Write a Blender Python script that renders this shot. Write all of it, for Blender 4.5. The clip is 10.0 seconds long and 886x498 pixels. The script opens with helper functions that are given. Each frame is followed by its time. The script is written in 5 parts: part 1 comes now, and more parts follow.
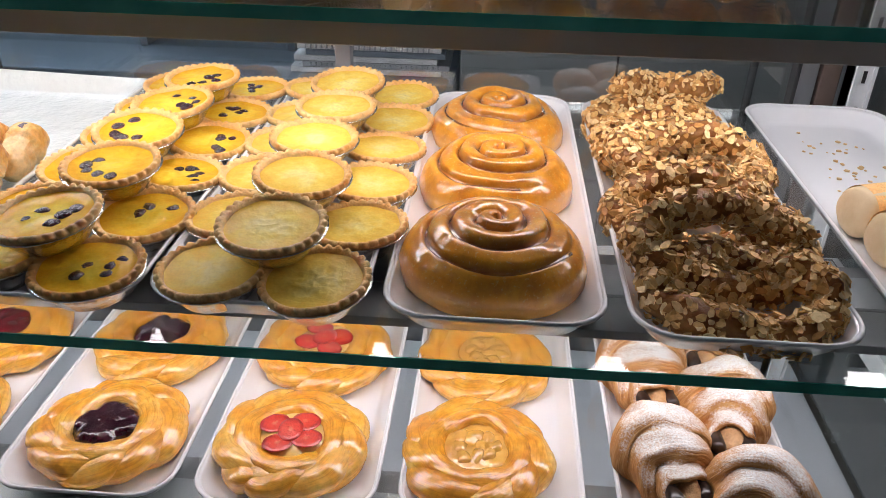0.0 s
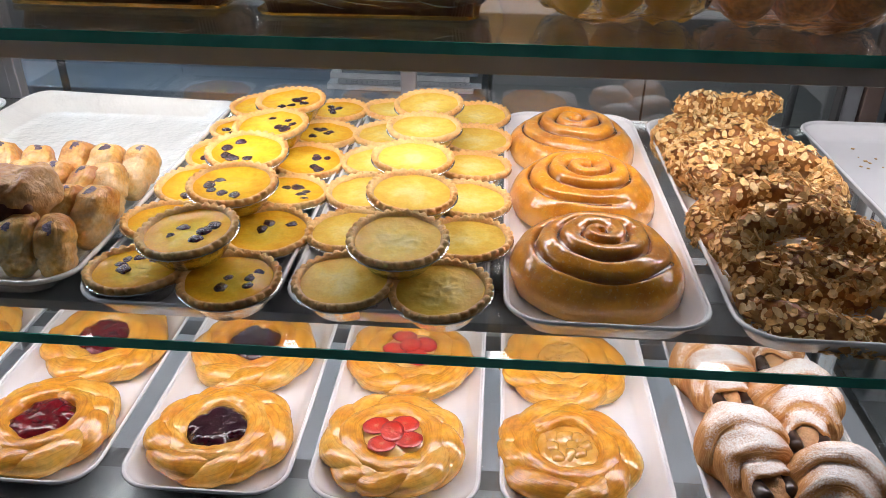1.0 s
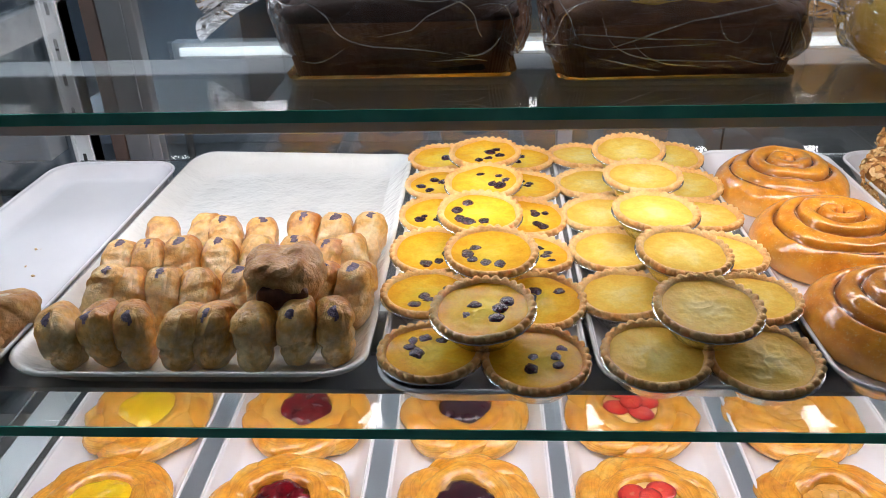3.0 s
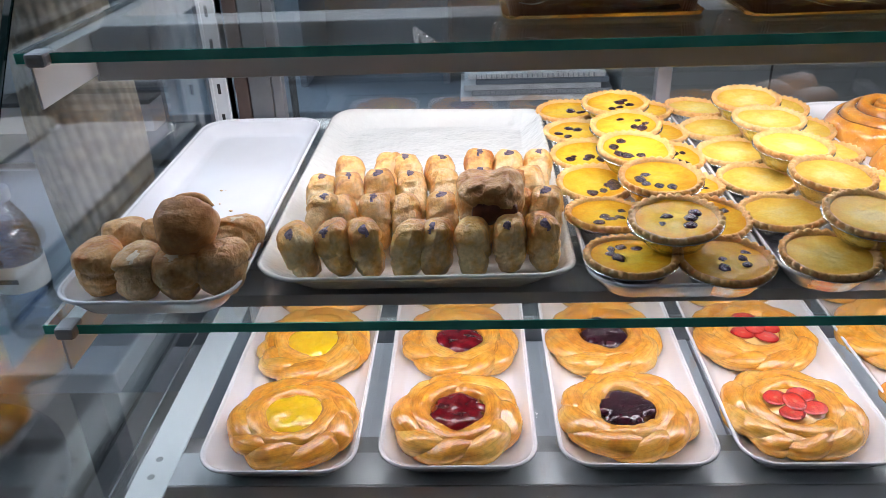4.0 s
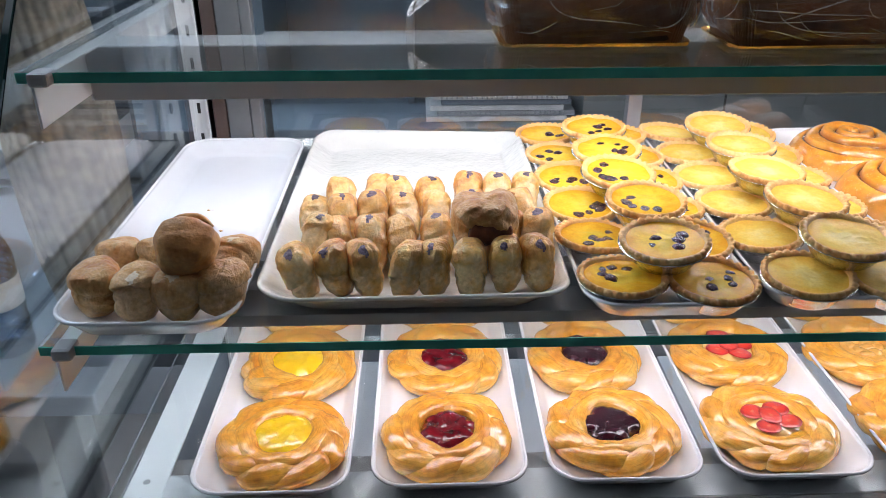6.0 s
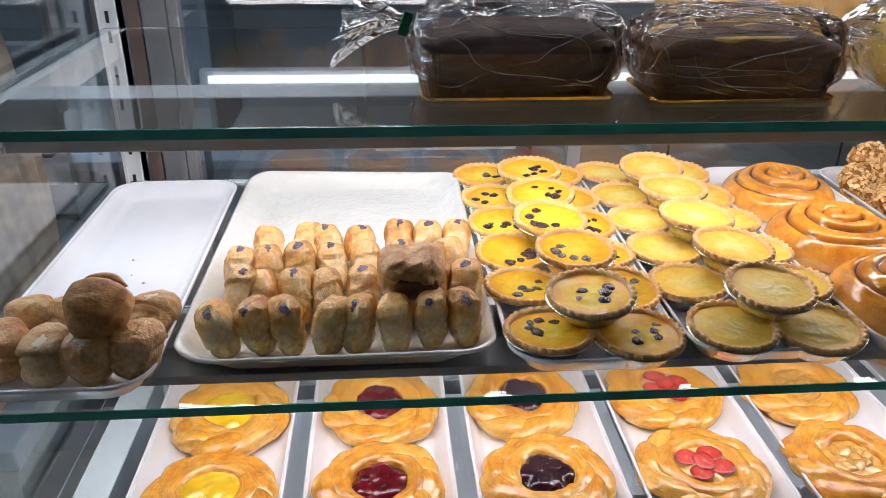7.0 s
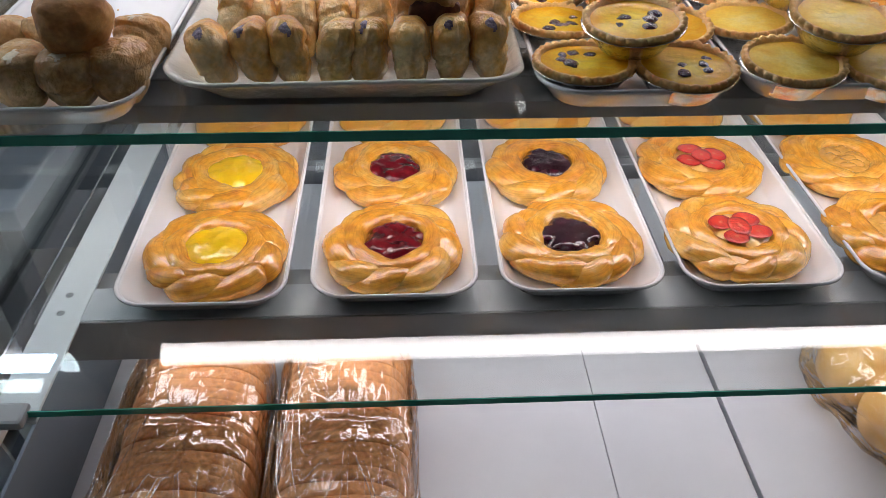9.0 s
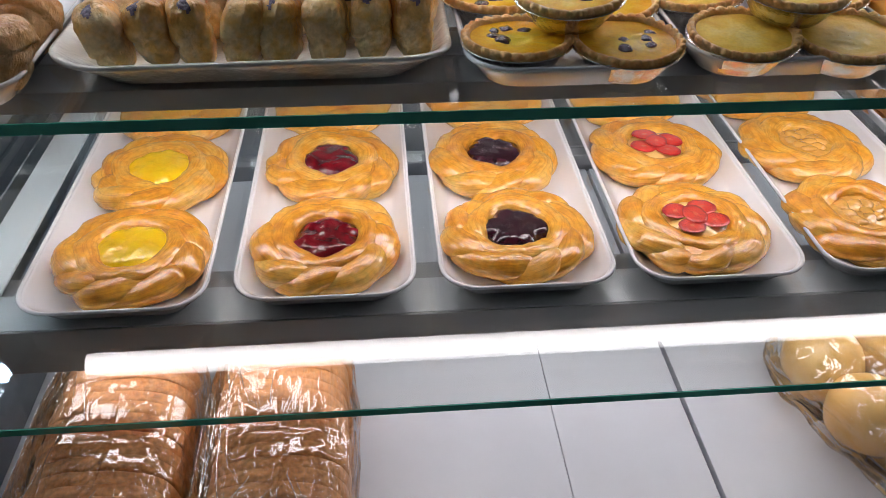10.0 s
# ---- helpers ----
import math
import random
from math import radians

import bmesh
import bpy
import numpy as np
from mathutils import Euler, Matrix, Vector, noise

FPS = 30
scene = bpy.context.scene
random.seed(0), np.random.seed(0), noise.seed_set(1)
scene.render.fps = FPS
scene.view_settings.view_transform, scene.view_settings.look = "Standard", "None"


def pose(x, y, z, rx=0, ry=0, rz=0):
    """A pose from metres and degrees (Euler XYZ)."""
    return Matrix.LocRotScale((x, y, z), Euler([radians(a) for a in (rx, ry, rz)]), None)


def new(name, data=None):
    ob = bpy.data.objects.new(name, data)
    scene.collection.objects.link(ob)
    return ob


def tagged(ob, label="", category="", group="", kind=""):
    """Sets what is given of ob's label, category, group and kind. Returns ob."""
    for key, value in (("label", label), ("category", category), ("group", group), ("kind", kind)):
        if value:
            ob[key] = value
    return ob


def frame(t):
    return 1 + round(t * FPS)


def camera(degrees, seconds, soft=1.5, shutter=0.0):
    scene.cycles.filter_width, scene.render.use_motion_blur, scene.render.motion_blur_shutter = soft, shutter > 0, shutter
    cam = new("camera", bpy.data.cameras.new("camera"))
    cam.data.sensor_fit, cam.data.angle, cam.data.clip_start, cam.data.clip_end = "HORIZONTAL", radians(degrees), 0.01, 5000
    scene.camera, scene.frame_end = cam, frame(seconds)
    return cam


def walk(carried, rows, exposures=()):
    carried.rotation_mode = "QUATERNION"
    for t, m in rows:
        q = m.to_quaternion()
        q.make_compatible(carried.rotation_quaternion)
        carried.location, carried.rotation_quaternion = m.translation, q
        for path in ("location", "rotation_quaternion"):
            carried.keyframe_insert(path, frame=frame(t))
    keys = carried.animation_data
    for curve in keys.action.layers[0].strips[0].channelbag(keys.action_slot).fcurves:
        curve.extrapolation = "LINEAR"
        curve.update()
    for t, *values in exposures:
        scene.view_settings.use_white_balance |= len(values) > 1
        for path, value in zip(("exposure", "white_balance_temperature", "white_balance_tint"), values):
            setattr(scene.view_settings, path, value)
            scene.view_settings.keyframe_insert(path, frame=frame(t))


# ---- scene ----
cam = camera(59.8, 10.0, 0.6)
METRES, EYE, TILT, LEAN, TURN = 0.9, 1.5, -30.08, -1.13, 4.26
ROWS = [
    (0.0, 0.0, 0.0, 0.0, -0.0, -0.0, -0.0),
    (0.5, -0.0577, -0.0356, 0.0029, 0.04, 0.81, 0.34),
    (1.0, -0.0935, -0.0502, 0.0, -0.01, 0.92, 0.39),
    (1.5, -0.116, -0.0556, 0.0047, -0.04, 0.84, 0.66),
    (2.0, -0.177, -0.0315, 0.0174, 0.02, 1.13, 1.23),
    (2.5, -0.2715, -0.0014, 0.0367, 0.08, 1.75, 2.2),
    (3.0, -0.339, -0.0173, 0.0531, -0.15, 2.17, 3.22),
    (3.2, -0.3799, -0.0191, 0.0428, -0.13, 2.32, 3.58),
    (4.3, -0.5643, -0.1232, -0.0215, -1.14, 1.74, 3.83),
    (4.5, -0.5766, -0.1263, -0.0223, -1.36, 1.67, 3.74),
    (5.0, -0.6059, -0.1309, -0.0221, -1.91, 1.74, 3.57),
    (5.5, -0.6016, -0.1303, -0.0151, -2.96, 2.33, 3.67),
    (6.0, -0.5769, -0.1146, -0.0044, -4.52, 3.0, 4.04),
    (6.2, -0.5718, -0.1091, -0.0001, -5.4182, 3.3375, 4.2711),
    (7.3, -0.5257, -0.1112, 0.0334, -7.31, 4.095, 4.82),
    (7.5, -0.5223, -0.1089, 0.0284, -7.1, 3.35, 4.81),
    (8.0, -0.5348, -0.0975, -0.0225, -6.34, -2.72, 4.09),
    (8.5, -0.5462, -0.0863, -0.043, -5.86, -7.17, 3.81),
    (9.0, -0.5362, -0.0405, -0.054, -5.81, -8.58, 3.93),
    (9.5, -0.5227, 0.0093, -0.0677, -6.2, -8.71, 4.39),
    (10.0, -0.4903, 0.0091, -0.0667, -7.54, -8.92, 4.91),
]
walk(cam, [(t, pose(0, 0, EYE, TILT, LEAN, TURN) @ pose(METRES * x, METRES * y, METRES * z, 90 + pitch, roll, yaw)) for t, x, y, z, yaw, pitch, roll in ROWS], [(0.0, 0.0, 6290, 10), (1.2, 0.02, 6290, 10), (3.0, -0.10, 6140, 10), (4.3, 0.20, 5990, 10), (6.2, 0.26, 5990, 10), (7.4, 0.02, 6270, 10), (8.2, -0.02, 6320, 10), (9.0, -0.05, 6480, 10), (10.0, -0.05, 6430, 10)])

# ---- light ----
world = bpy.data.worlds.new("world")
scene.world = world
world.use_nodes = True
world.node_tree.nodes["Background"].inputs[0].default_value = (0.8, 0.9, 1.0, 1)
world.node_tree.nodes["Background"].inputs[1].default_value = 0.1
TUBE_POWER = 12.2
PANEL_POWER = 0.5
COOL_POWER = 12.0

# ---- small geometry kit: a geometry is (vertices, faces) ----


def surf(P, wrap_u=False, wrap_v=False):
    """Faces over a grid of points P[u][v]."""
    P = np.asarray(P, float)
    nu, nv = P.shape[:2]
    V = P.reshape(-1, 3)
    F = []
    for i in range(nu if wrap_u else nu - 1):
        for j in range(nv if wrap_v else nv - 1):
            a, b = i * nv + j, i * nv + (j + 1) % nv
            c, d = ((i + 1) % nu) * nv + (j + 1) % nv, ((i + 1) % nu) * nv + j
            F.append((a, b, c, d))
    return V, F


def join(*geos):
    V, F, n = [], [], 0
    for v, f in geos:
        V.append(np.asarray(v, float))
        F += [tuple(i + n for i in q) for q in f]
        n += len(v)
    return np.concatenate(V), F


def moved(geo, m):
    v = np.asarray(geo[0], float)
    m = np.array(m)
    return v @ m[:3, :3].T + m[:3, 3], geo[1]


def box(x0, x1, y0, y1, z0, z1, bev=0.0015):
    bm = bmesh.new()
    bmesh.ops.create_cube(bm, size=1)
    for v in bm.verts:
        v.co = Vector((x0 if v.co.x < 0 else x1, y0 if v.co.y < 0 else y1, z0 if v.co.z < 0 else z1))
    if bev:
        bmesh.ops.bevel(bm, geom=bm.edges[:], offset=bev, segments=2, affect="EDGES", profile=0.5)
    bm.verts.index_update()
    g = ([tuple(v.co) for v in bm.verts], [tuple(v.index for v in f.verts) for f in bm.faces])
    bm.free()
    return g


def lathe(profile, n=32, fn=None, close=True):
    """Turn a profile of (r, z) round z; fn(k, a, r, z) may alter each point."""
    P = []
    for k, (r, z) in enumerate(profile):
        row = []
        for j in range(n):
            a = 2 * math.pi * j / n
            rr, zz = fn(k, a, r, z) if fn else (r, z)
            row.append((rr * math.cos(a), rr * math.sin(a), zz))
        P.append(row)
    V, F = surf(P, wrap_v=True)
    F = [f[::-1] for f in F]
    if close:
        F.append(tuple(range(n))[::-1])
        F.append(tuple((len(profile) - 1) * n + j for j in range(n)))
    return V, F


def ring(w, d, r, z, n=7):
    """A rounded rectangle, w by d, about the origin."""
    r = min(r, w / 2 - 1e-4, d / 2 - 1e-4)
    out = []
    for cx, cy, a0 in ((1, 1, 0), (-1, 1, 90), (-1, -1, 180), (1, -1, 270)):
        for k in range(n):
            a = radians(a0 + 90 * k / (n - 1))
            out.append((cx * (w / 2 - r) + r * math.cos(a), cy * (d / 2 - r) + r * math.sin(a), z))
    return out


def loft(rings, cap0=True, cap1=True):
    V, F = surf(rings, wrap_v=True)
    n = len(rings[0])
    if cap0:
        F.append(tuple(range(n))[::-1])
    if cap1:
        F.append(tuple((len(rings) - 1) * n + j for j in range(n)))
    return V, F


def rope(path, radius, section=18, lobes=3, depth=0.15, twist=0.0, flat=1.0, floor=None):
    """Sweep a lobed round section along a path of points; radius is a list."""
    path = [Vector(p) for p in path]
    P, n = [], len(path)
    for i, p in enumerate(path):
        t = (path[min(i + 1, n - 1)] - path[max(i - 1, 0)]).normalized()
        side = t.cross(Vector((0, 0, 1)))
        side = side.normalized() if side.length > 1e-4 else Vector((1, 0, 0))
        up = side.cross(t)
        row = []
        for j in range(section):
            a = 2 * math.pi * j / section
            q = abs(math.cos(lobes / 2 * (a - twist * i / n))) if lobes else 1
            r = radius[i] * (1 - depth + depth * q ** 0.6)
            c = p + side * (r * math.cos(a)) + up * (r * math.sin(a) * flat)
            if floor is not None:
                c.z = max(c.z, floor)
            row.append(tuple(c))
        P.append(row)
    V, F = surf(P, wrap_v=True)
    F = [q[::-1] for q in F]
    F.append(tuple(range(section))[::-1])
    F.append(tuple((n - 1) * section + j for j in range(section)))
    return V, F


def rough(geo, size, scale, seed=0, flat_floor=None):
    """Push the points about by smooth noise."""
    V = np.array(geo[0], float)
    for i, v in enumerate(V):
        q = Vector(v) * scale + Vector((seed * 7.3, seed * 3.1, seed * 1.7))
        d = noise.noise_vector(q)
        V[i] = v + np.array(d) * size
        if flat_floor is not None and V[i][2] < flat_floor:
            V[i][2] = flat_floor
    return V, geo[1]


def blob(r, h, n=28, rings=7, seed=0, wob=0.15, bump=0.0, flat=0):
    """A low mound with an uneven outline: jam, cream, a bun's top."""
    P = []
    for k in range(rings + 1):
        f = math.sin(math.pi / 2 * (1 - k / rings)) if k < rings else 0.0
        row = []
        for j in range(n):
            a = 2 * math.pi * j / n
            w = 1 + wob * noise.noise(Vector((math.cos(a) * 1.3, math.sin(a) * 1.3, seed * 5.1)))+ wob * 0.6 * noise.noise(Vector((math.cos(a) * 3.3, math.sin(a) * 3.3, seed * 2.1)))
            x, y = r * f * w * math.cos(a), r * f * w * math.sin(a)
            z = h * (max(0.0, 1 - f ** flat) if flat else math.sqrt(max(0.0, 1 - f * f))) + (bump * noise.noise(Vector((x * 130, y * 130, seed))) if k else 0)
            row.append((x, y, z))
        P.append(row)
    V, F = surf(P, wrap_v=True)
    F.append(tuple(range(n))[::-1])
    return V, F


def pillow(w, d, h, e=2.6, n=28, m=14):
    """A rounded block standing on z = 0 (superellipsoid)."""
    P = []
    for i in range(m + 1):
        b = math.pi * (i / m - 0.5)
        row = []
        for j in range(n):
            a = 2 * math.pi * j / n
            f = lambda v: math.copysign(abs(v) ** (2 / e), v)
            row.append((w / 2 * f(math.cos(b)) * f(math.cos(a)), d / 2 * f(math.cos(b)) * f(math.sin(a)), h / 2 + h / 2 * f(math.sin(b))))
        P.append(row)
    return surf(P, wrap_v=True)


def mesh_of(name, geo, mat, smooth=True):
    me = bpy.data.meshes.new(name)
    me.from_pydata([tuple(map(float, v)) for v in geo[0]], [], geo[1])
    bm = bmesh.new()
    bm.from_mesh(me)
    bmesh.ops.recalc_face_normals(bm, faces=bm.faces[:])
    bm.to_mesh(me)
    bm.free()
    me.polygons.foreach_set("use_smooth", [smooth] * len(me.polygons))
    me.materials.append(mat)
    me.update()
    return me


def grained(me, vectors):
    """Mesh attribute grain: the way along and round a strand of dough."""
    at = me.attributes.new("grain", "FLOAT_VECTOR", "POINT")
    at.data.foreach_set("vector", np.asarray(vectors, float).ravel())
    return me


def part(name, geo, mat, parent=None, label="", smooth=True, m=None):
    ob = new(name, geo if isinstance(geo, bpy.types.Mesh) else mesh_of(name, geo, mat, smooth))
    if parent:
        ob.parent = parent
    if m is not None:
        ob.matrix_basis = m
    if label:
        ob["label"] = label
    return ob


def thing(name, label, category, m=None, group="", kind=""):
    ob = new(name)
    ob.empty_display_size = 0.02
    if m is not None:
        ob.matrix_basis = m
    return tagged(ob, label, category, group, kind)


# ---- materials ----


def tree(name):
    mat = bpy.data.materials.new(name)
    mat.use_nodes = True
    nt = mat.node_tree
    return mat, nt, nt.nodes["Principled BSDF"]


def node(nt, kind, **values):
    n = nt.nodes.new(kind)
    for k, v in values.items():
        n.inputs[k.replace("_", " ")].default_value = v
    return n


def coords(nt):
    return nt.nodes.new("ShaderNodeTexCoord").outputs["Object"]


def noise_tex(nt, scale, detail=4.0, rough_=0.55):
    n = node(nt, "ShaderNodeTexNoise", Scale=scale, Detail=detail, Roughness=rough_)
    nt.links.new(coords(nt), n.inputs["Vector"])
    return n.outputs["Fac"]


def ramp(nt, fac, stops):
    r = nt.nodes.new("ShaderNodeValToRGB")
    e = r.color_ramp.elements
    while len(e) < len(stops):
        e.new(0.5)
    for k, (p, c) in enumerate(stops):
        e[k].position, e[k].color = p, (*c, 1)
    nt.links.new(fac, r.inputs["Fac"])
    return r.outputs["Color"]


def mixc(nt, fac, a, b, mode="MIX"):
    m = nt.nodes.new("ShaderNodeMix")
    m.data_type, m.blend_type = "RGBA", mode
    for sock, v in ((m.inputs[0], fac), (m.inputs[6], a), (m.inputs[7], b)):
        if isinstance(v, bpy.types.NodeSocket):
            nt.links.new(v, sock)
        else:
            sock.default_value = v if isinstance(v, float) else (*v, 1)
    return m.outputs[2]


def bump(nt, p, height, strength, distance=0.002, chain=None):
    b = node(nt, "ShaderNodeBump", Strength=strength, Distance=distance)
    nt.links.new(height, b.inputs["Height"])
    if chain:
        nt.links.new(chain, b.inputs["Normal"])
    nt.links.new(b.outputs["Normal"], p.inputs["Normal"])
    nt.links.new(b.outputs["Normal"], p.inputs["Coat Normal"])
    return b.outputs["Normal"]


def plain(name, dark, light, scale=40, roughness=0.5, metal=0.0, bumps=None, coat=0.0, sub=0.0, spread=(0.3, 0.7), fine=None):
    """Two shades broken up by noise, a fine grain over them, and relief."""
    mat, nt, p = tree(name)
    c = ramp(nt, noise_tex(nt, scale), [(spread[0], dark), (spread[1], light)])
    if fine:
        c = mixc(nt, fine[1], c, ramp(nt, noise_tex(nt, fine[0], 2), [(0.35, (0.55, 0.55, 0.55)), (0.65, (1.3, 1.3, 1.3))]), "MULTIPLY")
    nt.links.new(c, p.inputs["Base Color"])
    p.inputs["Roughness"].default_value, p.inputs["Metallic"].default_value = roughness, metal
    p.inputs["Coat Weight"].default_value = coat
    p.inputs["Coat Roughness"].default_value = 0.06
    if sub:
        p.inputs["Subsurface Weight"].default_value = sub
        p.inputs["Subsurface Radius"].default_value = (0.01, 0.005, 0.003)
        p.inputs["Subsurface Scale"].default_value = 0.4
    chain = None
    for sc, st in bumps or ():
        chain = bump(nt, p, noise_tex(nt, sc, 3), st, 0.002, chain)
    return mat


def glass_mat(name, tint=(1, 1, 1), roughness=0.0, ior=1.5):
    mat, nt, p = tree(name)
    p.inputs["Base Color"].default_value = (*tint, 1)
    p.inputs["Transmission Weight"].default_value = 1.0
    p.inputs["Roughness"].default_value = roughness
    p.inputs["IOR"].default_value = ior
    return mat


def film_mat(name, gloss=0.035, tint=(1, 1, 1), scale=26, strength=1.0, stretch=(0.5, 1.0, 1.5)):
    """Clear crinkled plastic film."""
    mat, nt, p = tree(name)
    nt.nodes.remove(p)
    out = nt.nodes["Material Output"]
    clear = node(nt, "ShaderNodeBsdfTransparent", Color=(*tint, 1))
    shine = node(nt, "ShaderNodeBsdfGlossy", Color=(1, 1, 1, 1), Roughness=0.10)
    w = node(nt, "ShaderNodeTexVoronoi", Scale=scale)
    w.feature = "DISTANCE_TO_EDGE"
    n = node(nt, "ShaderNodeTexNoise", Scale=scale * 0.6, Detail=3.0)
    sx = nt.nodes.new("ShaderNodeMapping")
    sx.inputs["Scale"].default_value = stretch
    nt.links.new(coords(nt), sx.inputs["Vector"])
    add = nt.nodes.new("ShaderNodeVectorMath")
    nt.links.new(sx.outputs[0], n.inputs["Vector"])
    sc = node(nt, "ShaderNodeVectorMath")
    sc.operation = "SCALE"
    sc.inputs["Scale"].default_value = 0.05
    nt.links.new(n.outputs["Color"], sc.inputs[0])
    nt.links.new(sx.outputs[0], add.inputs[0])
    nt.links.new(sc.outputs[0], add.inputs[1])
    nt.links.new(add.outputs[0], w.inputs["Vector"])
    b1 = node(nt, "ShaderNodeBump", Strength=strength, Distance=0.012)
    nt.links.new(w.outputs["Distance"], b1.inputs["Height"])
    fold = node(nt, "ShaderNodeTexNoise", Scale=scale * 1.1, Detail=3.0, Roughness=0.5, Distortion=0.8)
    fold.noise_type = "RIDGED_MULTIFRACTAL"
    turned = nt.nodes.new("ShaderNodeMapping")
    turned.inputs["Rotation"].default_value = (0.3, 0.5, 0.7)
    turned.inputs["Scale"].default_value = (0.35, 1.5, 2.2)
    nt.links.new(coords(nt), turned.inputs["Vector"])
    nt.links.new(turned.outputs[0], fold.inputs["Vector"])
    b0 = node(nt, "ShaderNodeBump", Strength=0.9, Distance=0.006)
    nt.links.new(fold.outputs["Fac"], b0.inputs["Height"])
    nt.links.new(b0.outputs[0], b1.inputs["Normal"])
    b2 = node(nt, "ShaderNodeBump", Strength=0.8, Distance=0.01)
    nt.links.new(n.outputs["Fac"], b2.inputs["Height"])
    nt.links.new(b1.outputs[0], b2.inputs["Normal"])
    nt.links.new(b2.outputs[0], shine.inputs["Normal"])
    fr = node(nt, "ShaderNodeFresnel", IOR=1.5)
    nt.links.new(b2.outputs[0], fr.inputs["Normal"])
    ad = nt.nodes.new("ShaderNodeMath")
    ad.operation = "ADD"
    ad.use_clamp = True
    ad.inputs[1].default_value = gloss
    nt.links.new(fr.outputs[0], ad.inputs[0])
    mx = nt.nodes.new("ShaderNodeMixShader")
    nt.links.new(ad.outputs[0], mx.inputs[0])
    nt.links.new(clear.outputs[0], mx.inputs[1])
    nt.links.new(shine.outputs[0], mx.inputs[2])
    nt.links.new(mx.outputs[0], out.inputs["Surface"])
    return mat


def glow(name, colour, strength):
    mat, nt, p = tree(name)
    p.inputs["Base Color"].default_value = (*colour, 1)
    p.inputs["Emission Color"].default_value = (*colour, 1)
    p.inputs["Emission Strength"].default_value = strength
    return mat


def baked(name, pale, gold, brown, coat=0.5, roughness=0.35, grain=90, streak=None, relief=0.35, top=0.03, blotch=1.7, fine=0.6, strands=0.0):
    """Baked dough: pale below and in folds, browner towards its top, with blotches and a glaze."""
    mat, nt, p = tree(name)
    sep = nt.nodes.new("ShaderNodeSeparateXYZ")
    nt.links.new(coords(nt), sep.inputs[0])
    lift = nt.nodes.new("ShaderNodeMapRange")
    lift.inputs["From Max"].default_value = top
    nt.links.new(sep.outputs[2], lift.inputs[0])
    blot = noise_tex(nt, 55, 3)
    m = nt.nodes.new("ShaderNodeMath")
    m.operation = "ADD"
    nt.links.new(lift.outputs[0], m.inputs[0])
    sub = nt.nodes.new("ShaderNodeMath")
    sub.operation = "MULTIPLY_ADD"
    sub.inputs[1].default_value = blotch
    nt.links.new(blot, sub.inputs[0])
    own = nt.nodes.new("ShaderNodeMapRange")
    own.inputs["To Min"].default_value, own.inputs["To Max"].default_value = -0.5 * blotch - 0.2, -0.5 * blotch + 0.2
    nt.links.new(nt.nodes.new("ShaderNodeObjectInfo").outputs["Random"], own.inputs[0])
    nt.links.new(own.outputs[0], sub.inputs[2])
    nt.links.new(sub.outputs[0], m.inputs[1])
    c = ramp(nt, m.outputs[0], [(0.05, pale), (0.5, gold), (1.0, brown)])
    c = mixc(nt, 0.35, c, ramp(nt, noise_tex(nt, grain * 3, 2), [(0.3, (0.6, 0.55, 0.5)), (0.7, (1.25, 1.25, 1.2))]), "MULTIPLY")
    if strands:
        at = nt.nodes.new("ShaderNodeAttribute")
        at.attribute_name = "grain"
        fib = node(nt, "ShaderNodeTexNoise", Scale=5.0, Detail=4.0, Roughness=0.6, Distortion=0.3)
        nt.links.new(at.outputs["Vector"], fib.inputs["Vector"])
        c = mixc(nt, 0.55, c, ramp(nt, fib.outputs["Fac"], [(0.34, (0.68, 0.50, 0.36)), (0.5, (1.0, 1.0, 1.0)), (0.68, (1.1, 1.18, 1.35))]), "MULTIPLY")
    nt.links.new(c, p.inputs["Base Color"])
    p.inputs["Roughness"].default_value = roughness
    p.inputs["Coat Weight"].default_value = coat
    p.inputs["Coat Roughness"].default_value = 0.02
    p.inputs["Specular IOR Level"].default_value = 0.15 if coat > 0.9 else 0.4
    p.inputs["Subsurface Weight"].default_value = 0.12
    p.inputs["Subsurface Radius"].default_value = (0.008, 0.004, 0.002)
    p.inputs["Subsurface Scale"].default_value = 0.5
    ch = bump(nt, p, noise_tex(nt, grain, 4), relief, 0.003)
    if streak:
        mp = nt.nodes.new("ShaderNodeMapping")
        mp.inputs["Scale"].default_value = streak
        nt.links.new(coords(nt), mp.inputs["Vector"])
        sn = node(nt, "ShaderNodeTexNoise", Scale=1.0, Detail=4.0, Distortion=0.6)
        nt.links.new(mp.outputs[0], sn.inputs["Vector"])
        ch = bump(nt, p, sn.outputs["Fac"], relief * 1.2, 0.004, ch)
    if strands:
        ch = bump(nt, p, fib.outputs["Fac"], strands, 0.0022, ch)
    bump(nt, p, noise_tex(nt, grain * 4, 2), relief * fine, 0.001, ch)
    return mat


